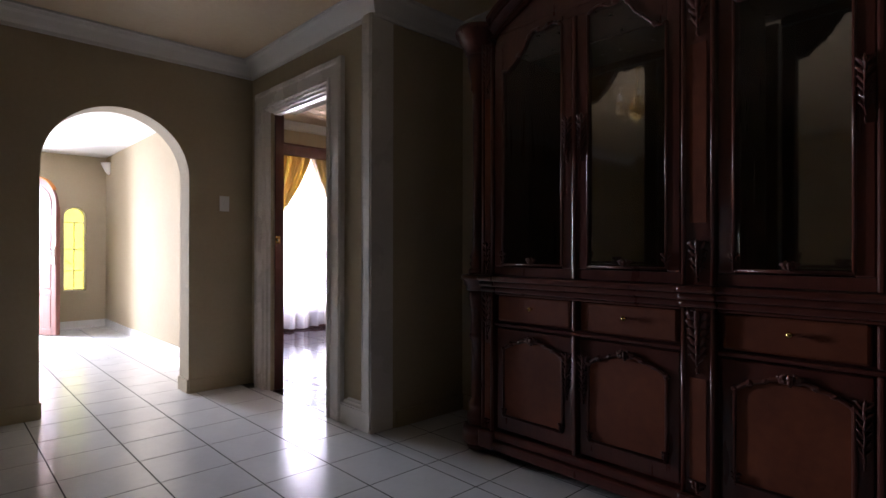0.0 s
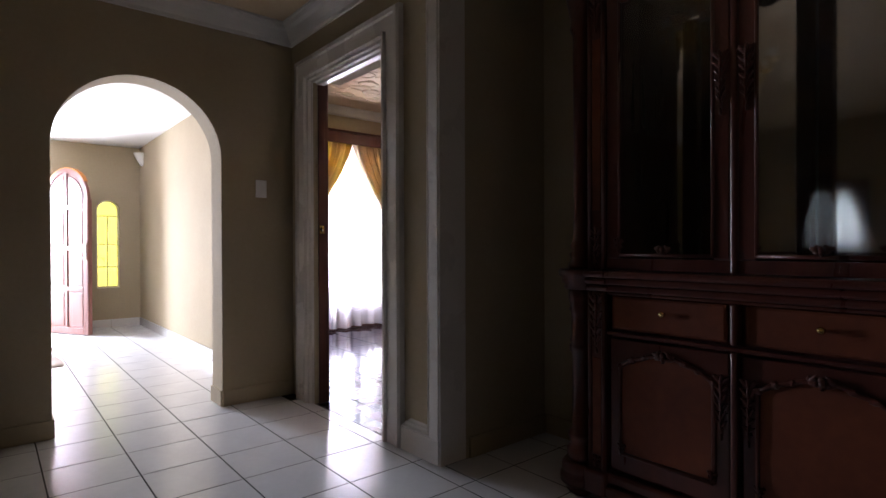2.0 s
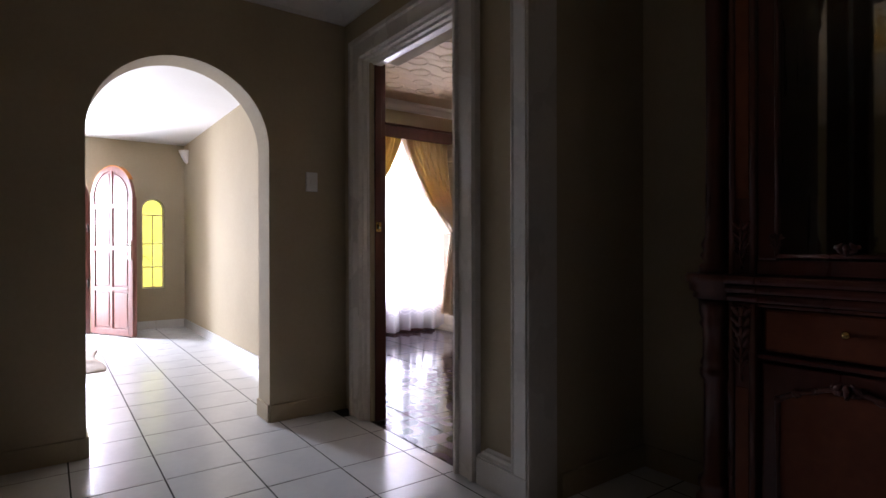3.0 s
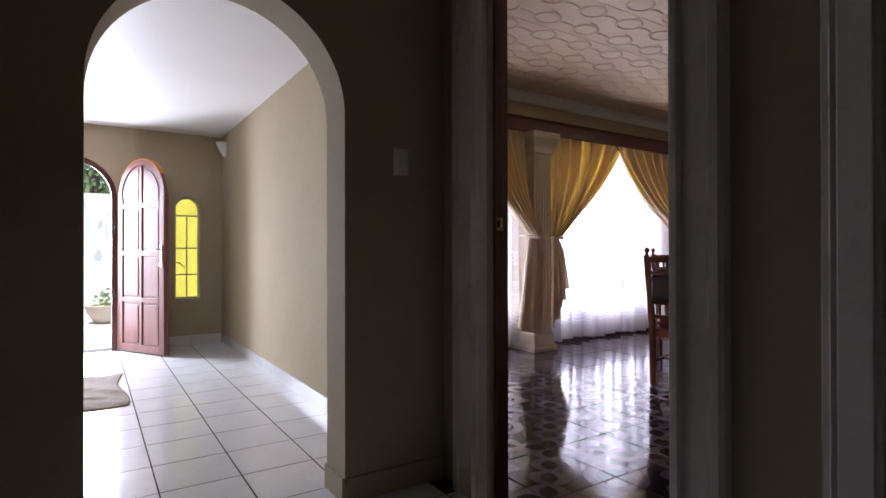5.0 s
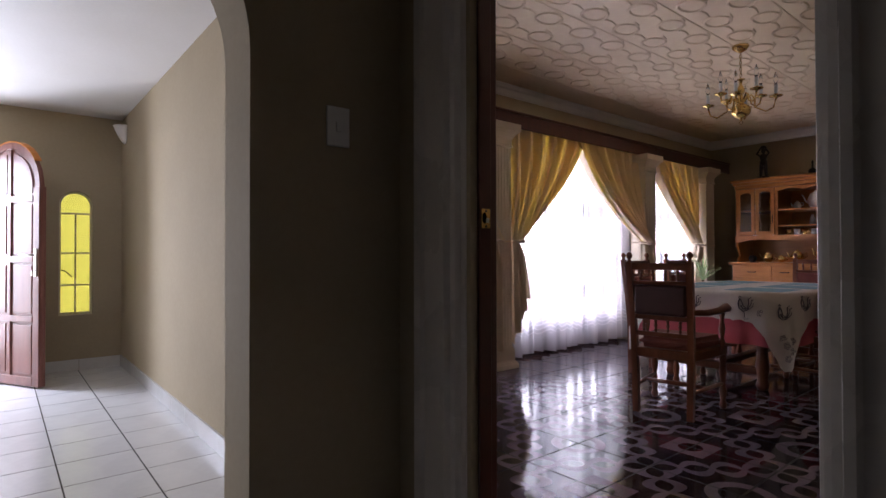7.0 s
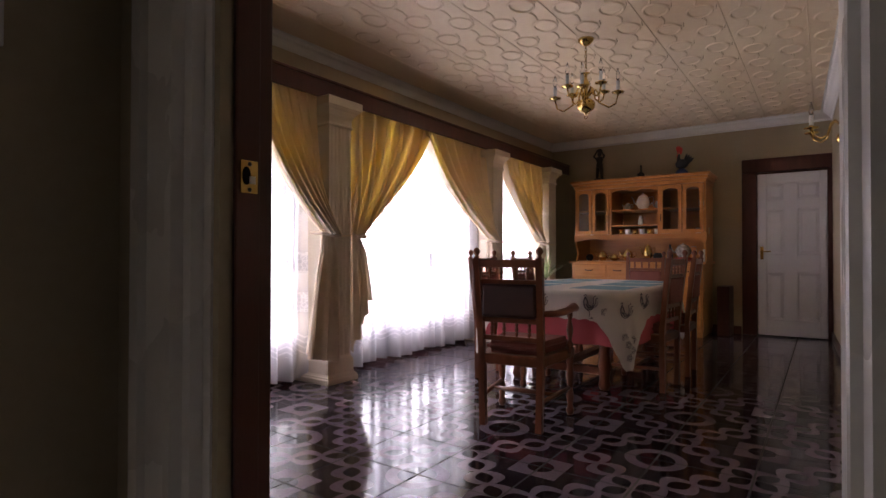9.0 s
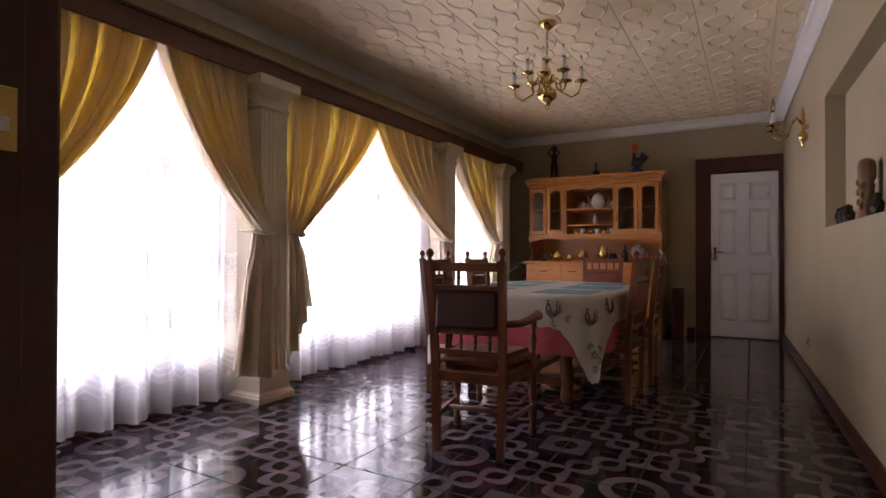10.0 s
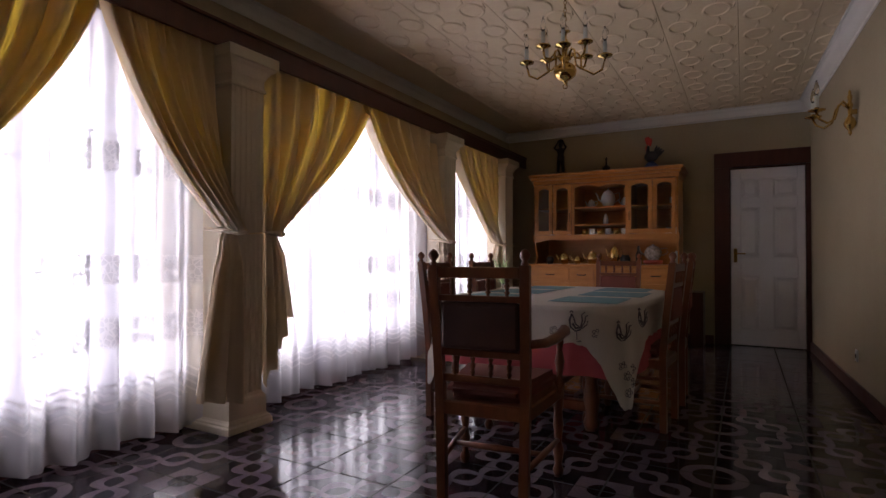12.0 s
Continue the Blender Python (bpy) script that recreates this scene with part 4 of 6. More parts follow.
def drape(apex, pier, tie_z, seed, hem, over=0.0, flare=1.0):
    """A drape gathered from the apex to a tie at the pier, then falling in folds.
    hem: height of the hem at the outer and the inner edge of the tail."""
    s = 1 if pier > apex else -1
    w = abs(pier - apex)
    rnd = random.Random(seed)
    ph = [rnd.uniform(0, 6.3) for _ in range(4)]

    def upper(u, v):
        # u: 0 at the free edge, 1 at the pier; v: 0 at the rail, 1 at the tie
        top_y = apex + s * w * u
        tie_y = pier + s * over * 0.9 - s * (0.035 + 0.12 * (1 - u))
        k = v ** (1.15 + 0.5 * u)
        sag = -0.10 * math.sin(math.pi * v) * (1 - u) * w * 0.55
        y = top_y + (tie_y - top_y) * k + s * sag
        z = 2.265 + (tie_z - 2.265) * v + 0.0
        amp = 0.050 * (1 - 0.45 * v)
        fold = 0.8 * amp * math.sin(u * 44 + ph[0] + 2.2 * v + 1.2 * math.sin(5 * u)) + 0.45 * amp * math.sin(u * 83 + ph[1] - v)
        return Vector((-7.675 + fold + 0.115 * v * (0.4 + 0.6 * math.sin(math.pi * u)) + (0.13 * v ** 3 if over else 0.0), y, z))

    def tail(u, v):
        # u: 0 at the outer edge, 1 at the pilaster; the tail laps over the pilaster's face where over > 0
        spread = 0.07 + 0.05 * min(1, v * 4) + 0.18 * flare * v ** 0.8
        y = pier + s * over * 0.75 - s * (0.035 + spread * (1 - u)) + s * over * 0.4 * u * min(1, v * 1.6 + 0.25)
        h = hem[0] + (hem[1] - hem[0]) * (u if flare > 0.8 else 0.35 * u + 0.65 * math.floor(u * 4.999) / 4)
        z = tie_z + (h - tie_z) * v
        amp = 0.018 + 0.034 * v
        front = -7.585 + (0.095 if over else 0.0) * min(1, v * 3 + 0.4)
        return Vector((front + amp * math.sin(u * 17 + ph[2]) + 0.010 * math.sin(u * 39 + ph[3]), y, z))

    t = thing("curtain", "mustard gold curtain tied back to a pilaster", "curtain", None, "tied-back curtains")
    bm = bmesh.new()
    sheet(bm, upper, 120, 28)
    part("drape", bm, DRAPE, t)
    n = max(4, round(w / 0.11))
    for i in range(n):
        u0 = (i + rnd.uniform(0.0, 0.15)) / n
        du = rnd.uniform(0.62, 0.92) / n
        bm = bmesh.new()
        sheet(bm, lambda u, v: upper(u0 + du * u, v) + Vector((-0.012 - 0.014 * math.sin(math.pi * u), 0, 0)), 6, 20)
        part("back_fold", bm, DRAPE, t)
    bm = bmesh.new()
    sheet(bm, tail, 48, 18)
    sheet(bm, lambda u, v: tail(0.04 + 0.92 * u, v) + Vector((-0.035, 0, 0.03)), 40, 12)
    part("tail", bm, DRAPE_DIMMED, t)
    bm = bmesh.new()
    lap = s * over * 0.9
    out = 0.075 if over else 0.0
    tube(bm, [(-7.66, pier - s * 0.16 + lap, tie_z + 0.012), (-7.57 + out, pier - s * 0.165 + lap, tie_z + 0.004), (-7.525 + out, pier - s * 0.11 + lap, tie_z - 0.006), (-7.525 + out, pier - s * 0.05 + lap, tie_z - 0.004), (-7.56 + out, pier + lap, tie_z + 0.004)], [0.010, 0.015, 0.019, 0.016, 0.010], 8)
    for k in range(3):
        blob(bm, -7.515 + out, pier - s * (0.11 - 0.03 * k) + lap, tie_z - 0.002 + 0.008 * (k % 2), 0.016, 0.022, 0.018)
    part("tie_band", bm, DRAPE_DIMMED, t)
    return t


drape(4.68, 3.82, 1.17, 1, (0.25, 0.12), 0.0)
drape(4.69, PIER_B - 0.145, 1.165, 2, (0.25, 0.17), 0.11)
drape(6.84, PIER_B + 0.145, 1.165, 3, (0.62, 0.20), 0.0, 0.5)
drape(6.74, PIER_C - 0.145, 1.17, 4, (0.25, 0.18), 0.09)
drape(8.27, PIER_D - 0.145, 1.17, 6, (0.22, 0.16), 0.0)

def stepped(bm, xf, hw, prof):
    """A moulded block about a pilaster: rectangles that stand out by o at height z."""
    rings = [[bm.verts.new(c) for c in ((-7.92, -hw - o, z), (xf + o, -hw - o, z), (xf + o, hw + o, z), (-7.92, hw + o, z))] for o, z in prof]
    for r, t in zip(rings, rings[1:]):
        for i in range(4):
            bm.faces.new((r[i], r[(i + 1) % 4], t[(i + 1) % 4], t[i]))
    bm.faces.new(rings[0])
    bm.faces.new(rings[-1])
    return bm


for y in (PIER_B, PIER_C, PIER_D):
    p = thing("pilaster", "cream fluted plaster pilaster with moulded cap and base", "pilaster", pose(0, y, 0), "pilasters between the windows")
    tagged(p, kind="structure")
    bm = bmesh.new()
    xf, hw, nf = -7.55, 0.118, 6
    pts = [(-7.92, -hw), (xf, -hw)]
    for i in range(nf):
        c = -hw + 2 * hw * (i + 0.5) / nf
        r = hw / nf * 0.62
        pts += [(xf, c - r)] + [(xf - 0.005 * math.sin(math.pi * j / 5), c - r * math.cos(math.pi * j / 5)) for j in range(1, 5)] + [(xf, c + r)]
    pts += [(xf, hw), (-7.92, hw)]
    prism(bm, pts, lambda u, v, w: Vector((u, v, w)), 0.20, 2.045)
    part("shaft", bm, STONE, p)
    part("capital", stepped(bmesh.new(), xf, hw, [(0.0, 2.02), (0.012, 2.024), (0.014, 2.034), (0.008, 2.042), (0.004, 2.05), (0.004, 2.095), (0.010, 2.105), (0.018, 2.122), (0.034, 2.145), (0.050, 2.158), (0.056, 2.166), (0.064, 2.170), (0.066, 2.178), (0.066, 2.232), (0.062, 2.236)]), STONE, p)
    part("base", stepped(bmesh.new(), xf, hw, [(0.044, 0.0), (0.046, 0.004), (0.046, 0.036), (0.043, 0.042), (0.038, 0.046), (0.036, 0.055), (0.026, 0.064), (0.020, 0.075), (0.018, 0.165), (0.014, 0.178), (0.006, 0.188), (0.0, 0.205)]), STONE, p)
    bm = bmesh.new()
    tube(bm, [(xf + 0.012, -hw - 0.02, 1.165), (xf + 0.014, 0, 1.155), (xf + 0.012, hw + 0.02, 1.165)], 0.005, 8)
    tie = solo("curtain_tie", bm, DRAPE, "mustard cloth tie band round a pilaster", "curtain tie", "curtain ties")
    tie.location = (0, y, 0)

pelmet = thing("curtain_pelmet", "long dark red-brown wooden pelmet board over the curtains", "pelmet")
bm = bmesh.new()
box(bm, -7.62, -7.598, 2.998, YB - 0.001, 2.238, 2.37, 0.004)
part("front_board", bm, DARKWOOD, pelmet)
bm = bmesh.new()
box(bm, -7.859, -7.585, 2.998, YB - 0.001, 2.3705, 2.392, 0.005)
part("top_board", bm, DARKWOOD, pelmet)
bm = bmesh.new()
tube(bm, [(-7.72, 3.0, 2.30), (-7.72, YB - 0.01, 2.30)], 0.010, 8)
part("rail", bm, BRASS, pelmet)
bm = bmesh.new()
box(bm, XW, -7.86, 2.996, YB - 0.001, 2.24, ZD - 0.12)
structure("wall_beam", bm, BEIGE, "beige painted beam over the window bays", "wall")

for a, b in BAYS:
    w = thing("window_arched", "tall arched window with white painted frame and bars", "window", None, "arched dining room windows")
    tagged(w, kind="structure")
    m, r = (a + b) / 2, (b - a) / 2
    x0, x1 = XW - 0.14, XW - 0.09
    bm = bmesh.new()
    for i in range(24):
        p = lambda k, t: (m + r * k * math.cos(t), 1.70 + 0.48 * k * math.sin(t))
        t0, t1 = math.pi * i / 24, math.pi * (i + 1) / 24
        prism(bm, [p(1, t0), p(1, t1), p(0.93, t1), p(0.93, t0)], on_x(x0), 0, 0.05)
    part("arched_head", bm, WHITE, w)
    for u0, u1, v0, v1 in [(a, a + 0.05, 0.27, 1.70), (b - 0.05, b, 0.27, 1.70), (a + 0.05, b - 0.05, 0.27, 0.32)]:
        bm = bmesh.new()
        box(bm, x0, x1, u0, u1, v0, v1, 0.004)
        part("frame_bar", bm, WHITE, w)
    bm = bmesh.new()
    box(bm, x0 + 0.008, x1 + 0.004, a + 0.05, b - 0.05, 1.69, 1.71, 0.003)
    part("transom", bm, WHITE, w)
    bm = bmesh.new()
    prism(bm, [(a + 0.02, 0.30), (b - 0.02, 0.30)] + [(m + r * 0.97 * math.cos(math.pi * i / 20), 1.70 + 0.47 * math.sin(math.pi * i / 20)) for i in range(21)], on_x(XW), -0.117, -0.113)
    g = part("pane", bm, GLASS, w, "clear window glass")
    g.visible_shadow = False
    bm = bmesh.new()
    box(bm, XW - 0.09, XW + 0.03, a, b, 0.24, 0.268, 0.004)
    part("sill", bm, WHITE, w)

# verandah columns and far house front seen dimly through the nets
bm = bmesh.new()
box(bm, -10.23, XW - 0.221, 2.85, 10.9, -0.149, -0.05)
structure("pavement_terrace", bm, PAVING, "pale paved terrace under the windows", "terrace")

# ---- dining room: table and chairs ----
TX, TY, TA, TB = -6.11, 7.10, 0.65, 1.0


def oval(t, k=1.0, e=3.6):
    c, s = math.cos(t), math.sin(t)
    return (TX + TA * k * math.copysign(abs(c) ** (2 / e), c), TY + TB * k * math.copysign(abs(s) ** (2 / e), s))


table = thing("dining_table", "oval chestnut dining table under two tablecloths", "table")
bm = bmesh.new()
prism(bm, [oval(2 * math.pi * i / 48, 0.985) for i in range(48)], lambda u, v, w: Vector((u, v, w)), 0.715, 0.745)
part("tabletop", bm, CHAIRWOOD, table)
bm = bmesh.new()
for sx in (-1, 1):
    box(bm, TX + sx * 0.36 - 0.012, TX + sx * 0.36 + 0.012, TY - 0.65, TY + 0.65, 0.63, 0.7145)
for sy in (-1, 1):
    box(bm, TX - 0.36, TX + 0.36, TY + sy * 0.65 - 0.012, TY + sy * 0.65 + 0.012, 0.63, 0.7145)
part("apron", bm, CHAIRWOOD, table)
LEG = [(0.035, 0), (0.048, 0.04), (0.036, 0.08), (0.05, 0.18), (0.034, 0.28), (0.05, 0.36), (0.03, 0.42), (0.045, 0.50), (0.05, 0.55), (0.05, 0.7145)]
for sx in (-1, 1):
    for sy in (-1, 1):
        bm = bmesh.new()
        lathe(bm, LEG, 14, pose(TX + sx * 0.36, TY + sy * 0.65, 0))
        part("leg", bm, CHAIRWOOD, table)
for sy in (-1, 1):
    bm = bmesh.new()
    box(bm, TX - 0.34, TX + 0.34, TY + sy * 0.65 - 0.03, TY + sy * 0.65 + 0.03, 0.11, 0.17, 0.008)
    part("stretcher", bm, CHAIRWOOD, table)
bm = bmesh.new()
box(bm, TX - 0.04, TX + 0.04, TY - 0.62, TY + 0.62, 0.12, 0.165, 0.008)
part("stretcher", bm, CHAIRWOOD, table)


def hung(drop, corner, ripple, off, top):
    """A cloth over the oval top: flat on it, then falling; corner: how much lower its four corners hang."""
    bm = bmesh.new()
    n = 160
    rings = []
    for k in (0.0001, 0.5, 0.85, 0.97):
        rings.append([bm.verts.new((*oval(2 * math.pi * i / n, k), top)) for i in range(n)])
    for j in range(9):
        f = j / 8
        ring = []
        for i in range(n):
            t = 2 * math.pi * i / n
            x, y = oval(t, 1.0)
            nx, ny = math.cos(t), math.sin(t) * 0.8
            q = abs(math.sin(2 * t)) ** 9
            d = drop + corner * q
            g = min(1.0, d * f / 0.36)
            out = off + 0.012 + g * (0.02 + ripple * math.sin(t * 13 + 0.6) + ripple * 0.7 * math.sin(t * 23) + 0.06 * q)
            scal = (0.014 + 0.02 * q) * abs(math.sin(t * 26)) if f == 1 and ripple > 0.011 else 0
            ring.append(bm.verts.new((x + nx * out, y + ny * out, top - 0.004 - d * f + scal)))
        rings.append(ring)
    for a, b in zip(rings, rings[1:]):
        for i in range(n):
            bm.faces.new((a[i], a[(i + 1) % n], b[(i + 1) % n], b[i])).smooth = True
    return bm


solo("tablecloth_under", hung(0.36, 0.03, 0.010, 0.0, 0.749), PINK, "rose pink undercloth hanging round the dining table", "tablecloth")
overcloth = thing("tablecloth", "white lace-edged cloth with printed cockerels over the table", "tablecloth")
part("cloth", hung(0.20, 0.37, 0.012, 0.010, 0.755), LACE, overcloth)
PRINT = noise_mat("dark_blue_print", (0.09, 0.085, 0.10), (0.19, 0.17, 0.19), rough=0.9, scale=20)
TEAL = noise_mat("teal_check_cloth", (0.13, 0.26, 0.31), (0.27, 0.42, 0.47), rough=0.9, scale=20, fine=150)
def cockerel(bm, m):
    """A printed cockerel in outline: breast, tail plumes, comb, leg and foot."""
    def line(pts, r):
        tube(bm, [m @ Vector((0.88 * u, 0, 0.92 * v)) for u, v in pts], 0.68 * r, 6)
    line([(-0.035, 0.075), (-0.048, 0.04), (-0.042, 0.0), (-0.015, -0.025), (0.015, -0.018), (0.03, 0.01)], 0.0075)
    line([(-0.035, 0.075), (-0.022, 0.05), (-0.012, 0.015), (0.012, 0.0)], 0.006)
    line([(-0.03, 0.02), (-0.012, -0.008), (0.012, -0.006)], 0.009)
    line([(0.015, -0.01), (0.03, 0.035), (0.025, 0.07), (0.045, 0.085)], 0.0055)
    line([(0.02, -0.01), (0.045, 0.03), (0.048, 0.06), (0.064, 0.066)], 0.005)
    line([(0.025, -0.012), (0.056, 0.012), (0.062, 0.036)], 0.0045)
    line([(-0.046, 0.082), (-0.036, 0.094), (-0.026, 0.084)], 0.006)
    line([(-0.006, -0.028), (-0.004, -0.052), (-0.004, -0.07)], 0.004)
    line([(-0.030, -0.086), (-0.004, -0.07), (0.024, -0.086), (-0.030, -0.086)], 0.004)


def flower(bm, m, r):
    """A small printed flower in outline."""
    for k in range(5):
        a = 2 * math.pi * k / 5
        tube(bm, [m @ Vector((r * (math.cos(a) + 0.5 * math.cos(b)), 0, r * (math.sin(a) + 0.5 * math.sin(b)))) for b in [1.05 * j for j in range(7)]], 0.0022, 5)


def on_cloth(t, drop):
    """A place on the hanging cloth, a little proud of it, facing out."""
    x, y = oval(t, 1.0)
    nx, ny = math.cos(t), math.sin(t) * 0.8
    q = abs(math.sin(2 * t)) ** 9
    g = min(1.0, drop / 0.36)
    out = 0.022 + g * (0.02 + 0.012 * math.sin(t * 13 + 0.6) + 0.0084 * math.sin(t * 23) + 0.06 * q) + 0.001
    return pose(x + nx * out, y + ny * out, 0.751 - drop, 0, 0, math.degrees(math.atan2(ny, nx)) + 90)


for t in (-2.15, -1.83, -1.57, -1.22, -0.785, -0.45):
    bm = bmesh.new()
    cockerel(bm, on_cloth(t, 0.105 if t != -0.785 else 0.16))
    part("printed_cockerel", bm, PRINT, overcloth, "dark printed cockerel motif")
for t, drop in ((-0.80, 0.36), (-0.74, 0.40), (-0.785, 0.45), (-0.83, 0.31), (-0.72, 0.33), (-1.40, 0.13), (-1.05, 0.14), (-1.70, 0.14), (-2.0, 0.13)):
    bm = bmesh.new()
    flower(bm, on_cloth(t, drop), 0.017)
    part("printed_flower", bm, PRINT, overcloth, "small dark printed flower")
bm = bmesh.new()
def mat_shape(x0, x1, y0, y1, z):
    box(bm, x0, x1, y0, y1, z, z + 0.003, 0.001)
for i, (x0, x1, y0, y1) in enumerate([(-6.62, -6.24, 6.36, 6.80), (-5.98, -5.58, 6.34, 6.78), (-6.64, -6.24, 6.92, 7.36), (-5.96, -5.54, 6.92, 7.36), (-6.60, -6.24, 7.48, 7.90), (-5.98, -5.60, 7.48, 7.90)]):
    bm = bmesh.new()
    mat_shape(x0, x1, y0, y1, 0.7565)
    solo("place_mat", bm, TEAL, "flat teal and white woven place mat", "place mat", "place mats on the table")


def turned(h, r):
    return [(r * 0.55, 0), (r * 0.55, h * 0.1), (r, h * 0.2), (r * 0.5, h * 0.3), (r * 1.0, h * 0.55), (r * 0.5, h * 0.75), (r * 0.9, h * 0.88), (r * 0.55, h)]


def chair(arms):
    """A spindle-backed chair; its back legs stand at y = 0 and it faces +y."""
    label = "chestnut armchair with turned spindles and brown upholstery" if arms else "chestnut spindle-back dining chair with brown upholstery"
    c = thing("dining_armchair" if arms else "dining_chair", label, "chair", None, "" if arms else "chairs round the table")
    rake = lambda z: -0.075 * max(0, z - 0.45) ** 1.2 * 1.6
    for s in (-1, 1):
        bm = bmesh.new()
        zs = [0.0, 0.2, 0.45, 0.7, 0.988]
        for z0, z1 in zip(zs, zs[1:]):
            x0, x1 = s * (0.172 + 0.02 * z0), s * (0.172 + 0.02 * z1)
            y0, y1 = rake(z0), rake(z1)
            h = 0.019
            vs = [bm.verts.new(p) for p in ((x0 - h, y0 - h, z0), (x0 + h, y0 - h, z0), (x0 + h, y0 + h, z0), (x0 - h, y0 + h, z0), (x1 - h, y1 - h, z1), (x1 + h, y1 - h, z1), (x1 + h, y1 + h, z1), (x1 - h, y1 + h, z1))]
            for q in ((0, 1, 2, 3), (4, 5, 6, 7), (0, 1, 5, 4), (1, 2, 6, 5), (2, 3, 7, 6), (3, 0, 4, 7)):
                bm.faces.new([vs[i] for i in q])
        bmesh.ops.remove_doubles(bm, verts=bm.verts, dist=0.0005)
        post = part("back_post", bm, CHAIRWOOD, c)
        bm = bmesh.new()
        lathe(bm, [(0.012, 0), (0.016, 0.008), (0.009, 0.016), (0.020, 0.032), (0.022, 0.042), (0.014, 0.058), (0.002, 0.066)], 12, pose(s * 0.192, rake(0.988), 0.986))
        part("finial", bm, CHAIRWOOD, post)
        bm = bmesh.new()
        lathe(bm, [(0.018, 0), (0.026, 0.03), (0.016, 0.06), (0.026, 0.12), (0.015, 0.17), (0.025, 0.24), (0.018, 0.30), (0.024, 0.33), (0.024, 0.40)], 12, pose(s * 0.23, 0.44, 0))
        part("front_leg", bm, CHAIRWOOD, c)
        bm = bmesh.new()
        tube(bm, [(s * 0.178, 0.0, 0.17), (s * 0.205, 0.22, 0.17), (s * 0.23, 0.44, 0.17)], [0.011, 0.015, 0.011], 8)
        part("stretcher", bm, CHAIRWOOD, c)
        if arms:
            bm = bmesh.new()
            tube(bm, [(s * 0.19, rake(0.66), 0.675), (s * 0.235, 0.12, 0.665), (s * 0.262, 0.28, 0.672), (s * 0.265, 0.40, 0.685), (s * 0.262, 0.45, 0.672)], [0.018, 0.021, 0.023, 0.027, 0.024], 8)
            part("armrest", bm, CHAIRWOOD, c)
            bm = bmesh.new()
            lathe(bm, turned(0.27, 0.022), 12, pose(s * 0.25, 0.36, 0.40))
            part("arm_post", bm, CHAIRWOOD, c)
    bm = bmesh.new()
    tube(bm, [(-0.205, 0.22, 0.17), (0, 0.22, 0.17), (0.205, 0.22, 0.17)], [0.011, 0.016, 0.011], 8)
    part("stretcher", bm, CHAIRWOOD, c)
    for name, z, h in (("crest_rail", 0.957, 0.045), ("back_rail", 0.852, 0.026), ("back_rail", 0.628, 0.030), ("back_rail", 0.520, 0.03)):
        bm = bmesh.new()
        box(bm, -0.172, 0.172, rake(z) - 0.012, rake(z) + 0.012, z - h / 2, z + h / 2, 0.005)
        part(name, bm, CHAIRWOOD, c)
    for z0, z1 in ((0.865, 0.935), (0.535, 0.613)):
        for i in range(4):
            bm = bmesh.new()
            lathe(bm, turned(z1 - z0, 0.013), 8, pose(-0.115 + 0.077 * i, rake((z0 + z1) / 2), z0))
            part("spindle", bm, CHAIRWOOD, c)
    # armchair pad: the shade on its back is put into the darker colour
    bm = bmesh.new()
    box(bm, -0.168, 0.168, rake(0.74) - 0.024, rake(0.74) + 0.024, 0.645, 0.838, 0.018)
    part("back_pad", bm, HIDE_SHADED if arms else UPHOL, c, "dark brown padded back, shade in its colour" if arms else "rust brown padded back")
    bm = bmesh.new()
    vs = [(-0.195, -0.015), (0.195, -0.015), (0.255, 0.46), (-0.255, 0.46)]
    prism(bm, vs, lambda u, v, w: Vector((u, v, w)), 0.365, 0.425)
    bmesh.ops.bevel(bm, geom=bm.edges[:], offset=0.006, segments=1, affect="EDGES")
    part("seat_frame", bm, CHAIRWOOD, c)
    bm = bmesh.new()
    prism(bm, [(-0.165, 0.015), (0.165, 0.015), (0.24, 0.45), (-0.24, 0.45)], lambda u, v, w: Vector((u, v, w)), 0.4255, 0.498)
    bmesh.ops.bevel(bm, geom=bm.edges[:], offset=0.028, segments=3, affect="EDGES")
    part("seat", bm, UPHOL, c, "rust brown padded seat")
    return c


arm = chair(True)
arm.matrix_basis = pose(-5.895, 5.235, 0, 0, 0, 7)
side = chair(False)
side.matrix_basis = pose(-5.36, 6.78, 0, 0, 0, 86)
copy_thing(side, pose(-5.34, 7.46, 0, 0, 0, 92))
copy_thing(side, pose(-6.73, 6.41, 0, 0, 0, -90))
copy_thing(side, pose(-6.72, 7.12, 0, 0, 0, -88))
far = copy_thing(side, pose(-6.03, 8.62, 0, 0, 0, 180))


# ---- dining room: hutch against the back wall ----
hutch = thing("hutch", "honey oak hutch with glazed upper doors and open shelves", "hutch")
HX0, HX1, HF, HU, HB = -7.295, -5.585, 9.62, 9.78, 10.33
bm = bmesh.new()
box(bm, HX0 + 0.02, HX1 - 0.02, HF + 0.02, HB, 0.06, 0.90)
part("base_body", bm, OAK, hutch)
bm = bmesh.new()
box(bm, HX0 + 0.03, HX1 - 0.03, HF + 0.05, HB, 0.0, 0.06)
part("plinth", bm, OAK, hutch)
bm = bmesh.new()
box(bm, HX0 - 0.015, HX1 + 0.015, HF - 0.02, HB, 0.9005, 0.932, 0.008)
part("countertop", bm, OAK, hutch)
xs = [HX0 + 0.03, -6.785, -6.495, -6.015, HX1 - 0.03]
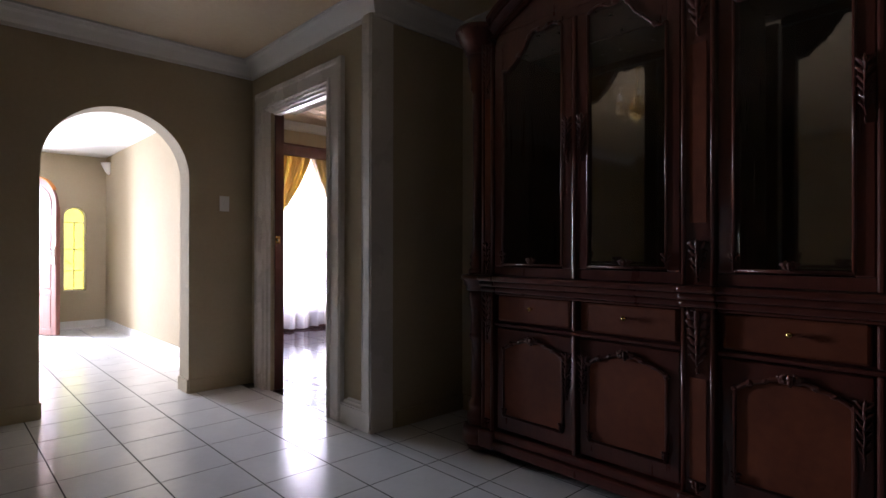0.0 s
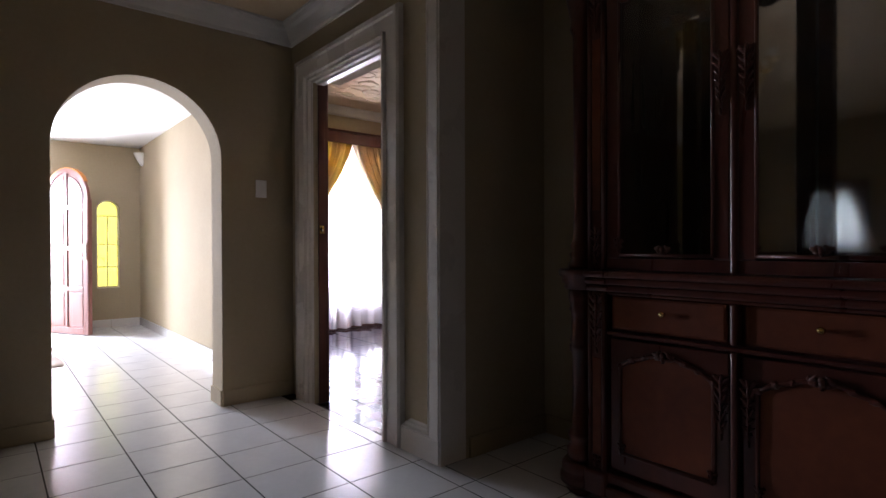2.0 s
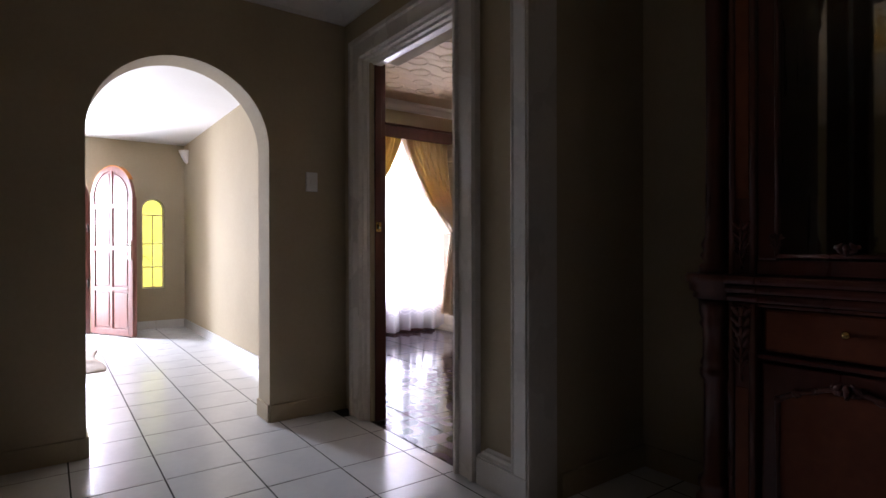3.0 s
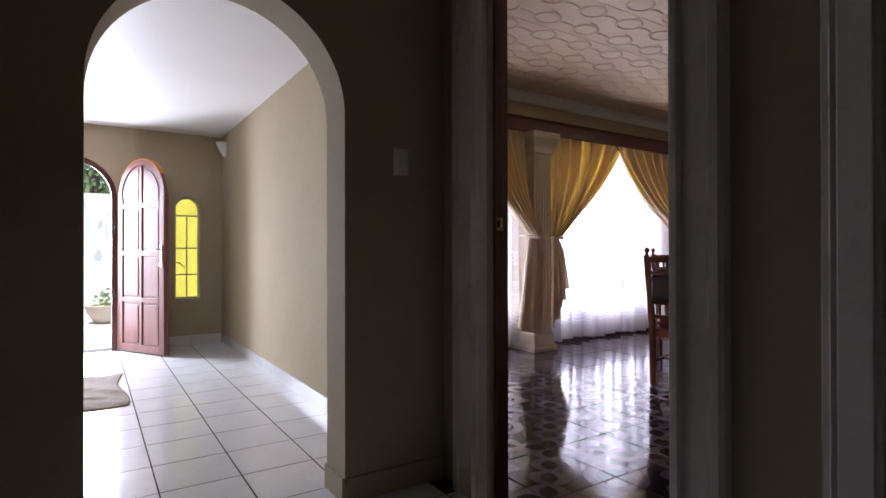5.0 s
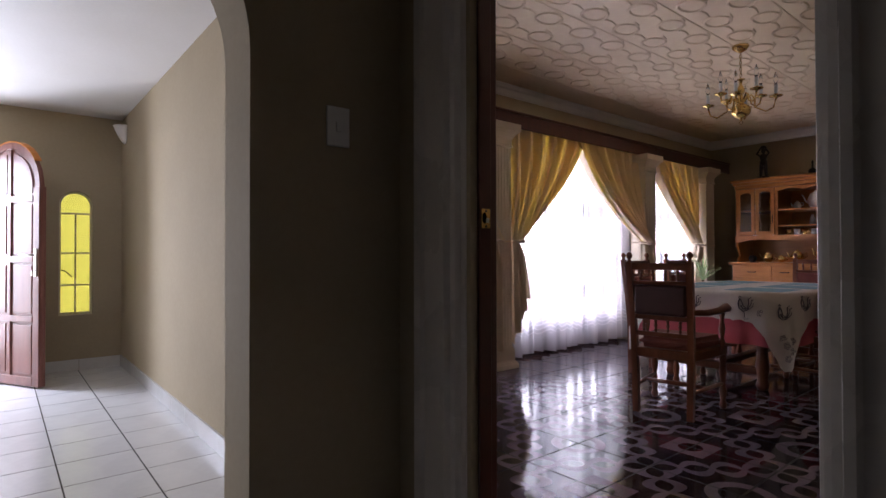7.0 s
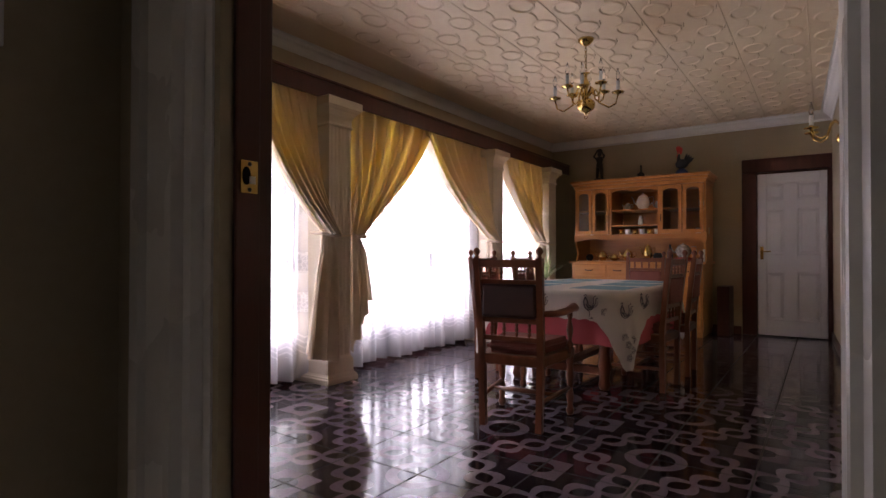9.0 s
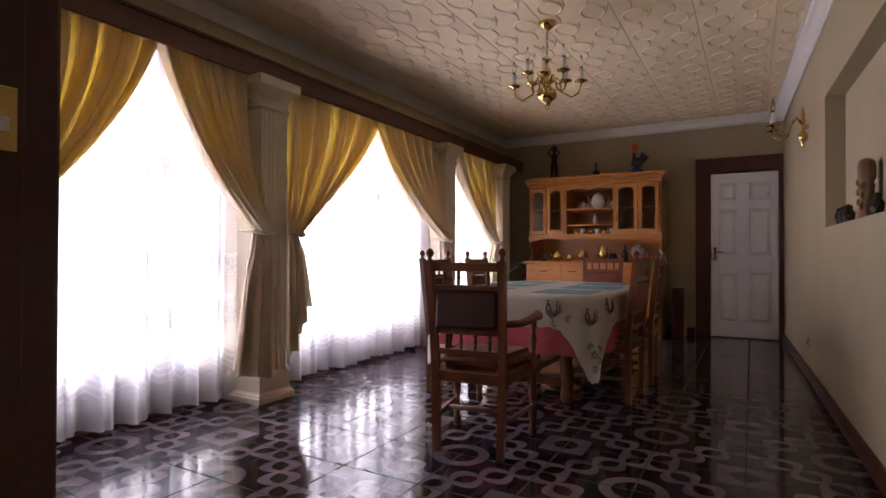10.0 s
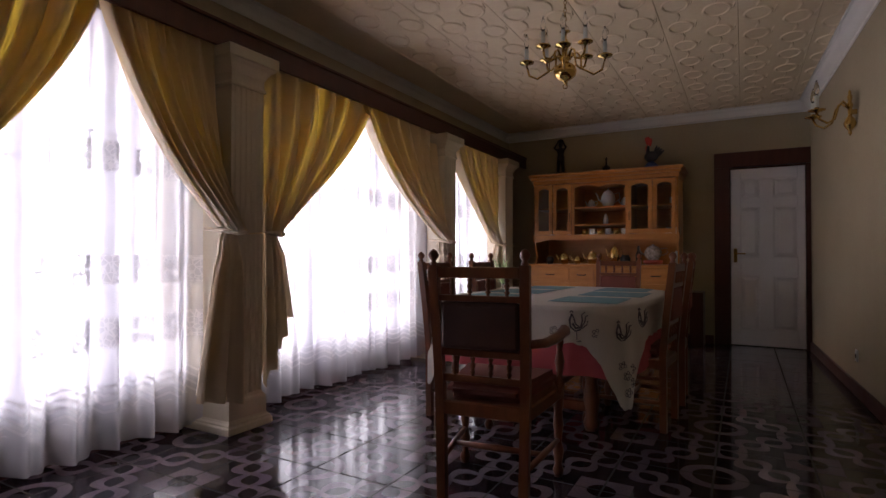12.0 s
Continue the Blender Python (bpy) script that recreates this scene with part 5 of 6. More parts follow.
for a, b in zip(xs, xs[1:]):
    bm = bmesh.new()
    box(bm, a + 0.008, b - 0.008, HF, HF + 0.019, 0.735, 0.885, 0.005)
    d = part("drawer", bm, OAK, hutch)
    bm = bmesh.new()
    m = (a + b) / 2
    tube(bm, [(m - 0.05, HF, 0.81), (m - 0.04, HF - 0.018, 0.805), (m + 0.04, HF - 0.018, 0.805), (m + 0.05, HF, 0.81)], 0.006, 6)
    part("pull", bm, DARKMETAL, d, "dark metal drawer pull")
    bm = bmesh.new()
    box(bm, a + 0.008, b - 0.008, HF, HF + 0.019, 0.08, 0.715, 0.005)
    d = part("door", bm, OAK, hutch)
    bm = bmesh.new()
    box(bm, a + 0.055, b - 0.055, HF - 0.008, HF - 0.0005, 0.14, 0.655, 0.006)
    part("raised_panel", bm, OAK, d)
# upper part
bm = bmesh.new()
box(bm, HX0 + 0.03, HX1 - 0.03, HB - 0.02, HB, 0.9325, 1.93)
part("back_board", bm, OAK, hutch)
for x0, x1 in ((HX0 + 0.01, HX0 + 0.032), (HX1 - 0.032, HX1 - 0.01)):
    bm = bmesh.new()
    prof = [(HU + 0.01, 1.22), (HU + 0.012, 1.15), (HU + 0.06, 1.08), (HU + 0.09, 1.02), (HU + 0.05, 0.97), (HU + 0.03, 0.9325), (HB - 0.02, 0.9325), (HB - 0.02, 1.93), (HU + 0.01, 1.93)]
    prism(bm, prof, lambda u, v, w: Vector((w, u, v)), x0, x1)
    part("side_panel", bm, OAK, hutch)
for z, x0, x1 in ((1.255, HX0 + 0.033, HX1 - 0.033), (1.90, HX0 + 0.033, HX1 - 0.033), (1.61, HX0 + 0.033, -6.82), (1.61, -6.77, -6.17), (1.61, -6.12, HX1 - 0.033), (1.40, -6.77, -6.17)):
    bm = bmesh.new()
    box(bm, x0, x1, HU + 0.02, HB - 0.021, z, z + 0.018)
    part("shelf", bm, OAK, hutch)
for x in (-6.795, -6.145):
    bm = bmesh.new()
    box(bm, x - 0.024, x + 0.024, HU + 0.012, HB - 0.021, 1.274, 1.899)
    part("partition", bm, OAK, hutch)
bm = bmesh.new()
val = [(HX0 + 0.0, 1.29), (HX0 + 0.0, 1.20)] + [(HX0 + 0.06 + (HX1 - HX0 - 0.12) * i / 24, 1.20 + 0.03 * math.sin(math.pi * min(1, i / 3, (24 - i) / 3) / 2)) for i in range(25)] + [(HX1, 1.20), (HX1, 1.29)]
prism(bm, val, on_y(HU), -0.005, 0.010)
part("valance", bm, OAK, hutch)
bm = bmesh.new()
for o, z0, z1 in ((0.0, 1.925, 1.975), (0.02, 1.9755, 2.012), (0.045, 2.0125, 2.05)):
    box(bm, HX0 - o, HX1 + o, HU - o, HB, z0, z1, 0.006)
part("cornice", bm, OAK, hutch)
for x0, x1 in ((HX0 + 0.035, -7.04), (-7.03, -6.80), (-6.14, -5.87), (-5.86, HX1 - 0.035)):
    d = part("glazed_door", prism(bmesh.new(), [(x0, 1.295), (x1, 1.295), (x1, 1.345), (x0, 1.345)], on_y(HU), -0.016, 0.006), OAK, hutch)
    for s0, s1 in ((x0, x0 + 0.042), (x1 - 0.042, x1)):
        bm = bmesh.new()
        box(bm, s0, s1, HU - 0.016, HU + 0.006, 1.3455, 1.915, 0.003)
        part("stile", bm, OAK, d)
    bm = bmesh.new()
    g0, g1 = x0 + 0.042, x1 - 0.042
    top = [(g0 + (g1 - g0) * i / 12, 1.835 + 0.035 * math.sin(math.pi * i / 12) ** 0.6) for i in range(13)]
    for (u0, v0), (u1, v1) in zip(top, top[1:]):
        prism(bm, [(u0, v0), (u1, v1), (u1, 1.915), (u0, 1.915)], on_y(HU), -0.015, 0.006)
    part("head", bm, OAK, d)
    bm = bmesh.new()
    box(bm, g0 - 0.005, g1 + 0.005, HU - 0.006, HU - 0.003, 1.34, 1.89)
    part("pane", bm, GLASS, d, "clear glass pane")
bm = bmesh.new()
top = [(-6.77 + 0.6 * i / 16, 1.86 + 0.03 * abs(math.sin(math.pi * i / 8))) for i in range(17)]
for (u0, v0), (u1, v1) in zip(top, top[1:]):
    prism(bm, [(u0, v0), (u1, v1), (u1, 1.915), (u0, 1.915)], on_y(HU), 0.0, 0.012)
part("scalloped_head", bm, OAK, hutch)
for x in (-6.82, -6.12):
    bm = bmesh.new()
    tube(bm, [(x, HU - 0.018, 1.45), (x, HU - 0.032, 1.47), (x, HU - 0.032, 1.53), (x, HU - 0.018, 1.55)], 0.005, 6)
    part("handle", bm, DARKMETAL, hutch, "dark metal door handle")


def vessel(name, profile, x, y, z, material, label, category, spout=None, handle=None, lid=None, group=""):
    t = thing(name, label, category, pose(x, y, z), group)
    part("body", lathe(bmesh.new(), profile, 18), material, t)
    if spout:
        part("spout", tube(bmesh.new(), spout, [0.010, 0.009, 0.007, 0.006][:len(spout)], 8), material, t)
    if handle:
        part("handle", tube(bmesh.new(), handle, 0.005, 6), material, t)
    if lid:
        part("lid", lathe(bmesh.new(), lid, 14), material, t)
    return t


def pot_profile(r, h):
    return [(r * 0.58, 0), (r * 0.66, h * 0.03), (r * 0.58, h * 0.07), (r * 0.80, h * 0.18), (r * 0.98, h * 0.38), (r, h * 0.52), (r * 0.90, h * 0.70), (r * 0.70, h * 0.84), (r * 0.64, h * 0.90), (r * 0.68, h * 0.92)]


def pot(name, x, y, z, r, h, material, label, category, group=""):
    hd = [(r * 0.85, 0, h * 0.8), (r * 1.5, 0, h * 0.85), (r * 1.6, 0, h * 0.5), (r * 0.95, 0, h * 0.3)]
    sp = [(-r * 0.9, 0, h * 0.35), (-r * 1.3, 0, h * 0.5), (-r * 1.5, 0, h * 0.75), (-r * 1.75, 0, h * 0.9)]
    return vessel(name, pot_profile(r, h), x, y, z, material, label, category, sp, hd, [(r * 0.55, h * 0.9), (r * 0.4, h * 0.99), (r * 0.1, h * 1.04), (r * 0.13, h * 1.1), (0, h * 1.13)], group)


SH = 1.6285
pot("teapot", -6.42, 10.05, SH, 0.088, 0.21, PORCELAIN, "tall white porcelain coffee pot on the hutch shelf", "coffee pot")
pot("teapot", -6.62, 10.03, SH, 0.045, 0.10, PORCELAIN, "small white porcelain teapot on the hutch shelf", "teapot")
pot("milk_jug", -6.22, 10.03, SH, 0.045, 0.11, PORCELAIN, "small white porcelain milk jug on the hutch shelf", "jug")
CT = 0.9325
for x, r, h, lab in [(-6.90, 0.062, 0.13, "brass teapot on the hutch counter"), (-6.74, 0.05, 0.09, "squat brass pot on the hutch counter"), (-6.56, 0.07, 0.15, "round brass teapot on the hutch counter"), (-6.30, 0.058, 0.21, "tall brass coffee pot on the hutch counter")]:
    pot("brass_pot", x, 9.82, CT, r, h, BRASS, lab, "brass pot", "brass ware on the counter")
vessel("jar", pot_profile(0.05, 0.10), -7.08, 9.80, CT, DARKMETAL, "small dark round jar on the hutch counter", "jar")
vessel("vase", pot_profile(0.06, 0.12), -6.18, 9.84, CT, DARKMETAL, "dark pot on the hutch counter", "vase")
vessel("bottle", [(0.035, 0), (0.035, 0.12), (0.014, 0.17), (0.012, 0.22)], -6.04, 9.9, CT, DARKMETAL, "dark glass bottle on the hutch counter", "bottle")
REDCLOTH = noise_mat("red_enamel", (0.35, 0.06, 0.04), (0.45, 0.09, 0.06), rough=0.4)
vessel("dish", [(0.08, 0), (0.105, 0.018), (0.11, 0.05), (0.02, 0.0505)], -5.88, 9.90, CT, REDCLOTH, "low red dish under a porcelain pot", "dish")
FLORAL = noise_mat("flowered_porcelain", (0.16, 0.12, 0.10), (0.62, 0.58, 0.52), rough=0.15, scale=28, fine=60, bump=0.0)
pot("lidded_pot", -5.88, 9.90, CT + 0.052, 0.098, 0.165, FLORAL, "round white patterned porcelain pot on the counter", "pot")
vessel("candle", [(0.014, 0), (0.014, 0.15), (0.004, 0.155)], -5.62, 9.80, CT, CANDLE, "white candle on the hutch counter", "candle")
for i in range(6):
    vessel("cup", [(0.028, 0), (0.034, 0.03), (0.036, 0.088), (0.032, 0.088)], -6.67 + 0.095 * i, 9.88, 1.2735, PORCELAIN if i % 2 else BRASS, "small cup in the hutch cubby", "cup", None, [(0.03, 0, 0.05), (0.05, 0, 0.045), (0.05, 0, 0.025), (0.03, 0, 0.015)], None, "cups under the shelf")
vessel("glass_jar", [(0.03, 0), (0.032, 0.06), (0.02, 0.10), (0.012, 0.13)], -6.44, 10.0, 1.4185, PORCELAIN, "small pale ornament on the middle shelf", "ornament")
for x, z in ((-7.1, SH), (-7.12, 1.274), (-5.68, SH), (-5.72, 1.274), (-5.62, 1.274), (-6.87, 1.274)):
    vessel("drinking_glass", [(0.03, 0), (0.034, 0.09), (0.031, 0.09), (0.027, 0.005)], x, 10.0, z, PORCELAIN, "pale drinking glass behind the glazed door", "glass", None, None, None, "glasses in the hutch")

# ornaments on top of the hutch
bm = bmesh.new()
lathe(bm, [(0.085, 0), (0.085, 0.025), (0.06, 0.04), (0.035, 0.045)], 16, pose(-6.98, 9.92, 2.05))
for sx in (-1, 1):
    tube(bm, [(-6.98 + sx * 0.035, 9.92, 2.09), (-6.98 + sx * 0.028, 9.915, 2.17), (-6.98 + sx * 0.022, 9.92, 2.25)], [0.018, 0.022, 0.028], 8)
    tube(bm, [(-6.98 + sx * 0.045, 9.92, 2.375), (-6.98 + sx * 0.075, 9.90, 2.40), (-6.98 + sx * 0.03, 9.90, 2.47)], [0.016, 0.014, 0.012], 8)
lathe(bm, [(0.040, 2.24), (0.048, 2.28), (0.036, 2.31), (0.050, 2.36), (0.034, 2.39), (0.016, 2.40), (0.026, 2.42), (0.030, 2.44), (0.022, 2.465), (0.045, 2.475), (0.030, 2.50), (0.004, 2.51)], 14, pose(-6.98, 9.92, 0))
solo("figurine", bm, DARKMETAL, "dark bronze standing figurine on top of the hutch", "figurine")
bm = bmesh.new()
lathe(bm, [(0.055, 0), (0.06, 0.012), (0.045, 0.03), (0.05, 0.06), (0.012, 0.09), (0.010, 0.15), (0.016, 0.16), (0.003, 0.19)], 14, pose(-6.42, 9.95, 2.05))
solo("hand_bell", bm, DARKMETAL, "small dark metal bell on top of the hutch", "bell")
cock = thing("cockerel_ornament", "painted wooden cockerel with red comb on blue base", "ornament", pose(-5.90, 9.93, 2.05))
BLUE = noise_mat("blue_paint", (0.03, 0.06, 0.2), (0.05, 0.09, 0.28), rough=0.4)
BLACKP = noise_mat("black_paint", (0.015, 0.015, 0.02), (0.03, 0.03, 0.035), rough=0.35)
REDP = noise_mat("red_paint", (0.5, 0.03, 0.02), (0.6, 0.05, 0.03), rough=0.4)
part("base", lathe(bmesh.new(), [(0.075, 0), (0.078, 0.035), (0.06, 0.06), (0.03, 0.085)], 16), BLUE, cock)
bm = bmesh.new()
bmesh.ops.create_uvsphere(bm, u_segments=16, v_segments=10, radius=1, matrix=Matrix.LocRotScale((0.0, 0, 0.145), None, (0.078, 0.04, 0.065)))
for k in range(4):
    bmesh.ops.create_uvsphere(bm, u_segments=10, v_segments=8, radius=1, matrix=Matrix.LocRotScale((0.045 + 0.014 * k, 0, 0.20 - 0.012 * k), Euler((0, 0.25 + 0.2 * k, 0)), (0.018, 0.018, 0.075)))
tube(bm, [(-0.03, 0, 0.17), (-0.038, 0, 0.22), (-0.034, 0, 0.27)], [0.032, 0.02, 0.016], 10)
for f in bm.faces:
    f.smooth = True
part("body", bm, BLACKP, cock)
bm = bmesh.new()
for k in range(5):
    frond(bm, -0.052 + 0.012 * k, 0, 0.325 + 0.014 * math.sin(1.2 * k), 0.05, 0.013, 0.009, -0.25 + 0.12 * k)
frond(bm, -0.052, 0, 0.245, 0.032, 0.012, 0.008, 0.1)
part("comb", bm, REDP, cock, "bright red comb")

# white panelled door and brown frame in the back wall
bd = thing("door_back", "closed white panelled door in the back wall", "door")
bm = bmesh.new()
box(bm, -5.09, -4.362, YB + 0.027, YB + 0.055, 0.006, 2.04, 0.003)
part("leaf", bm, WDOOR, bd)
for x0, x1, z0, z1 in ((-5.09, -4.99, 0.01, 2.036), (-4.432, -4.362, 0.01, 2.036), (-4.80, -4.66, 0.205, 1.905)):
    bm = bmesh.new()
    box(bm, x0, x1, YB + 0.0065, YB + 0.0265, z0, z1, 0.006)
    part("stile", bm, WDOOR, bd)
for z0, z1 in ((0.01, 0.20), (0.80, 1.02), (1.59, 1.70), (1.91, 2.036)):
    bm = bmesh.new()
    box(bm, -4.9895, -4.4325, YB + 0.007, YB + 0.0263, z0, z1, 0.006)
    part("rail", bm, WDOOR, bd)
for z0, z1 in ((0.20, 0.80), (1.02, 1.59), (1.70, 1.91)):
    for x0, x1 in ((-4.99, -4.80), (-4.66, -4.432)):
        bm = bmesh.new()
        back = [bm.verts.new((x, YB + 0.0266, z)) for x, z in ((x0 + 0.012, z0 + 0.012), (x1 - 0.012, z0 + 0.012), (x1 - 0.012, z1 - 0.012), (x0 + 0.012, z1 - 0.012))]
        face = [bm.verts.new((x, YB + 0.011, z)) for x, z in ((x0 + 0.045, z0 + 0.045), (x1 - 0.045, z0 + 0.045), (x1 - 0.045, z1 - 0.045), (x0 + 0.045, z1 - 0.045))]
        bm.faces.new(face)
        for i in range(4):
            bm.faces.new((back[i], back[(i + 1) % 4], face[(i + 1) % 4], face[i]))
        part("raised_panel", bm, WDOOR, bd)
bm = bmesh.new()
box(bm, -5.06, -5.025, YB - 0.002, YB + 0.006, 0.96, 1.12, 0.002)
hp = part("handle_plate", bm, BRASS, bd, "brass handle plate")
bm = bmesh.new()
tube(bm, [(-5.042, YB - 0.002, 1.06), (-5.042, YB - 0.045, 1.06), (-5.02, YB - 0.05, 1.06), (-4.94, YB - 0.048, 1.06)], 0.008, 8)
part("lever", bm, BRASS, hp)
fr = thing("door_frame_back", "broad dark red-brown frame round the white door", "door frame")
tagged(fr, kind="structure")
for x0, x1, z0, z1 in ((-5.26, -5.095, 0.0, 2.06), (-4.358, -4.312, 0.0, 2.06), (-5.26, -4.312, 2.0605, 2.235)):
    bm = bmesh.new()
    box(bm, x0, x1, YB - 0.022, YB + 0.06, z0, z1, 0.006)
    part("frame_board", bm, DARKWOOD, fr)
# unseen board added behind the leaf to block light leaking round it
bm = bmesh.new()
box(bm, -5.2, -4.33, YB + 0.0605, YB + 0.075, 0.0, 2.15)
part("door_stop", bm, DARKWOOD, fr)


# ---- brass lights ----
def candle_arm(parent, pts, cup):
    bm = bmesh.new()
    tube(bm, pts, 0.007, 8)
    a = part("arm", bm, BRASS, parent)
    bm = bmesh.new()
    lathe(bm, [(0.006, -0.012), (0.012, 0.0), (0.046, 0.008), (0.048, 0.014), (0.014, 0.012), (0.013, 0.03)], 14, Matrix.Translation(cup))
    part("drip_pan", bm, BRASS, a)
    bm = bmesh.new()
    lathe(bm, [(0.0125, 0.03), (0.0125, 0.10), (0.010, 0.103)], 12, Matrix.Translation(cup))
    part("candle_sleeve", bm, CANDLE, a, "white candle sleeve")
    bm = bmesh.new()
    lathe(bm, [(0.007, 0.1035), (0.016, 0.13), (0.014, 0.155), (0.008, 0.18), (0.002, 0.20)], 10, Matrix.Translation(cup))
    part("bulb", bm, GLASS, a, "unlit clear candle bulb")


ch = thing("chandelier", "brass eight-arm chandelier with white candle sleeves, unlit", "chandelier", pose(-5.955, 6.62, 0), "brass chandeliers")
bm = bmesh.new()
lathe(bm, [(0.0, 2.69), (0.02, 2.69), (0.045, 2.705), (0.062, 2.725), (0.065, 2.7395)], 20)
part("ceiling_rose", bm, BRASS, ch)
bm = bmesh.new()
for i in range(8):
    c = 2.68 - 0.026 * i
    ring = [(0.009 * math.cos(t) if i % 2 else 0, 0 if i % 2 else 0.009 * math.cos(t), c + 0.016 * math.sin(t)) for t in [2 * math.pi * j / 8 for j in range(9)]]
    tube(bm, ring, 0.0025, 5)
part("chain", bm, BRASS, ch)
bm = bmesh.new()
lathe(bm, [(0.006, 2.475), (0.035, 2.465), (0.012, 2.455), (0.010, 2.42), (0.022, 2.40), (0.030, 2.37), (0.014, 2.34), (0.014, 2.32), (0.038, 2.30), (0.038, 2.285), (0.02, 2.27), (0.04, 2.255), (0.066, 2.235), (0.074, 2.205), (0.064, 2.175), (0.036, 2.155), (0.014, 2.147), (0.010, 2.135), (0.003, 2.125)], 20)
part("stem", bm, BRASS, ch)
bm = bmesh.new()
tube(bm, [(0.014 * math.cos(t), 0, 2.112 + 0.014 * math.sin(t)) for t in [2 * math.pi * j / 12 for j in range(13)]], 0.003, 6)
part("ring", bm, BRASS, ch)
for i in range(8):
    a = 2 * math.pi * (i + 0.3) / 8
    long = i % 2 == 0
    R = 0.245 if long else 0.18
    up = 2.275 if long else 2.325
    prof = [(0.03, 2.29), (0.075, 2.325), (0.10, 2.29), (0.10, 2.22), (R * 0.72, 2.175), (R * 0.93, 2.20), (R, up - 0.01)] if long else [(0.03, 2.29), (0.06, 2.34), (0.085, 2.32), (0.09, 2.27), (R * 0.75, 2.25), (R * 0.95, 2.275), (R, up - 0.01)]
    candle_arm(ch, [(r * math.cos(a), r * math.sin(a), z) for r, z in prof], Vector((R * math.cos(a), R * math.sin(a), up)))

copy_thing(ch, pose(-3.40, 2.0, ZH - ZD * 0.73) @ Matrix.Scale(0.73, 4))

# dark curtains on the small hall window
MAROON = cloth_mat("dark_maroon_cloth", (0.05, 0.022, 0.018), (0.09, 0.04, 0.03), (0.2, 0.06, 0.03), 0.05)
for s, xe in ((1, -4.10), (-1, -3.56)):
    hc = thing("hall_curtain", "dark maroon curtain swept aside at the small window", "curtain", None, "curtains at the hall window")
    bm = bmesh.new()
    sheet(bm, lambda u, v: Vector((xe + s * (0.27 * u * (1 - 0.75 * math.sin(min(1, v * 1.3) * math.pi / 2)) + 0.02), -1.955 + 0.012 * math.sin(u * 24 + v * 2), 1.78 - 0.95 * v)), 30, 16)
    part("drape", bm, MAROON, hc)
    bm = bmesh.new()
    tube(bm, [(xe, -1.985, 1.20), (xe + s * 0.10, -1.93, 1.19), (xe + s * 0.11, -1.985, 1.20)], 0.008, 6)
    part("tie_band", bm, MAROON, hc)
# net added across the opening to dim the window's image in the cabinet mirror
bm = bmesh.new()
sheet(bm, lambda u, v: Vector((-4.10 + 0.54 * u, -2.01 + 0.012 * math.sin(u * 60), 1.70 - 0.74 * v)), 60, 4)
solo("net_curtain", bm, SHEER, "short sheer white net added to dim the small hall window", "net curtain")
hw = thing("window_hall", "white framed small window in the hall wall", "window")
tagged(hw, kind="structure")
for x0, x1, z0, z1 in ((-4.06, -4.03, 0.98, 1.66), (-3.63, -3.60, 0.98, 1.66), (-3.845, -3.815, 0.98, 1.66), (-4.03, -3.63, 1.63, 1.66), (-4.03, -3.63, 0.98, 1.01)):
    bm = bmesh.new()
    box(bm, x0, x1, -2.12, -2.08, z0 + 0.0005, z1 - 0.0005, 0.003)
    part("frame_bar", bm, PLASTIC, hw)

sc = thing("wall_sconce", "polished brass two-candle wall sconce, unlit", "wall lamp", pose(niche_x(8.14), 8.14, 1.915 - 1.83 * 1.19) @ Matrix.Scale(1.19, 4))
bm = bmesh.new()
lathe(bm, [(0.003, 1.83), (0.010, 1.845), (0.008, 1.86), (0.028, 1.885), (0.034, 1.905), (0.026, 1.93), (0.010, 1.95), (0.012, 2.0), (0.018, 2.02), (0.010, 2.04), (0.014, 2.07), (0.007, 2.09), (0.009, 2.10), (0.002, 2.115)], 16, pose(-0.036, 0, 0))
part("back_plate", bm, BRASS, sc)
bm = bmesh.new()
box(bm, -0.036, 0.0, -0.012, 0.012, 1.96, 1.99, 0.003)
part("bracket", bm, BRASS, sc)
for s in (-1, 1):
    pts = [(-0.04, s * 0.005, 2.0), (-0.075, s * 0.03, 2.04), (-0.10, s * 0.05, 2.01), (-0.12, s * 0.06, 1.93), (-0.16, s * 0.08, 1.905), (-0.20, s * 0.09, 1.93), (-0.215, s * 0.095, 1.965)]
    candle_arm(sc, pts, Vector((-0.215, s * 0.095, 1.975)))

# ---- niche ornaments, socket ----
WOODCARVE = noise_mat("pale_carved_wood", (0.17, 0.09, 0.045), (0.30, 0.18, 0.10), rough=0.6, scale=6, fine=50, bump=0.2)
bm = bmesh.new()
lathe(bm, [(0.042, 0), (0.040, 0.05), (0.033, 0.10), (0.034, 0.17), (0.038, 0.20), (0.030, 0.215), (0.041, 0.24), (0.042, 0.31), (0.036, 0.345), (0.018, 0.36), (0.0, 0.362)], 14, pose(niche_x(6.39) + 0.055, 6.39, 1.216) @ Matrix.Diagonal((1, 1.15, 0.9, 1)))
for k in range(7):
    blob(bm, niche_x(6.39) + 0.022 + 0.004 * (k % 2), 6.39 + 0.045 * (-1) ** k * (0.5 + 0.08 * k), 1.255 + 0.027 * k, 0.010, 0.012, 0.022)
solo("carved_head", bm, WOODCARVE, "tall pale carved wooden ornament in the niche", "ornament")
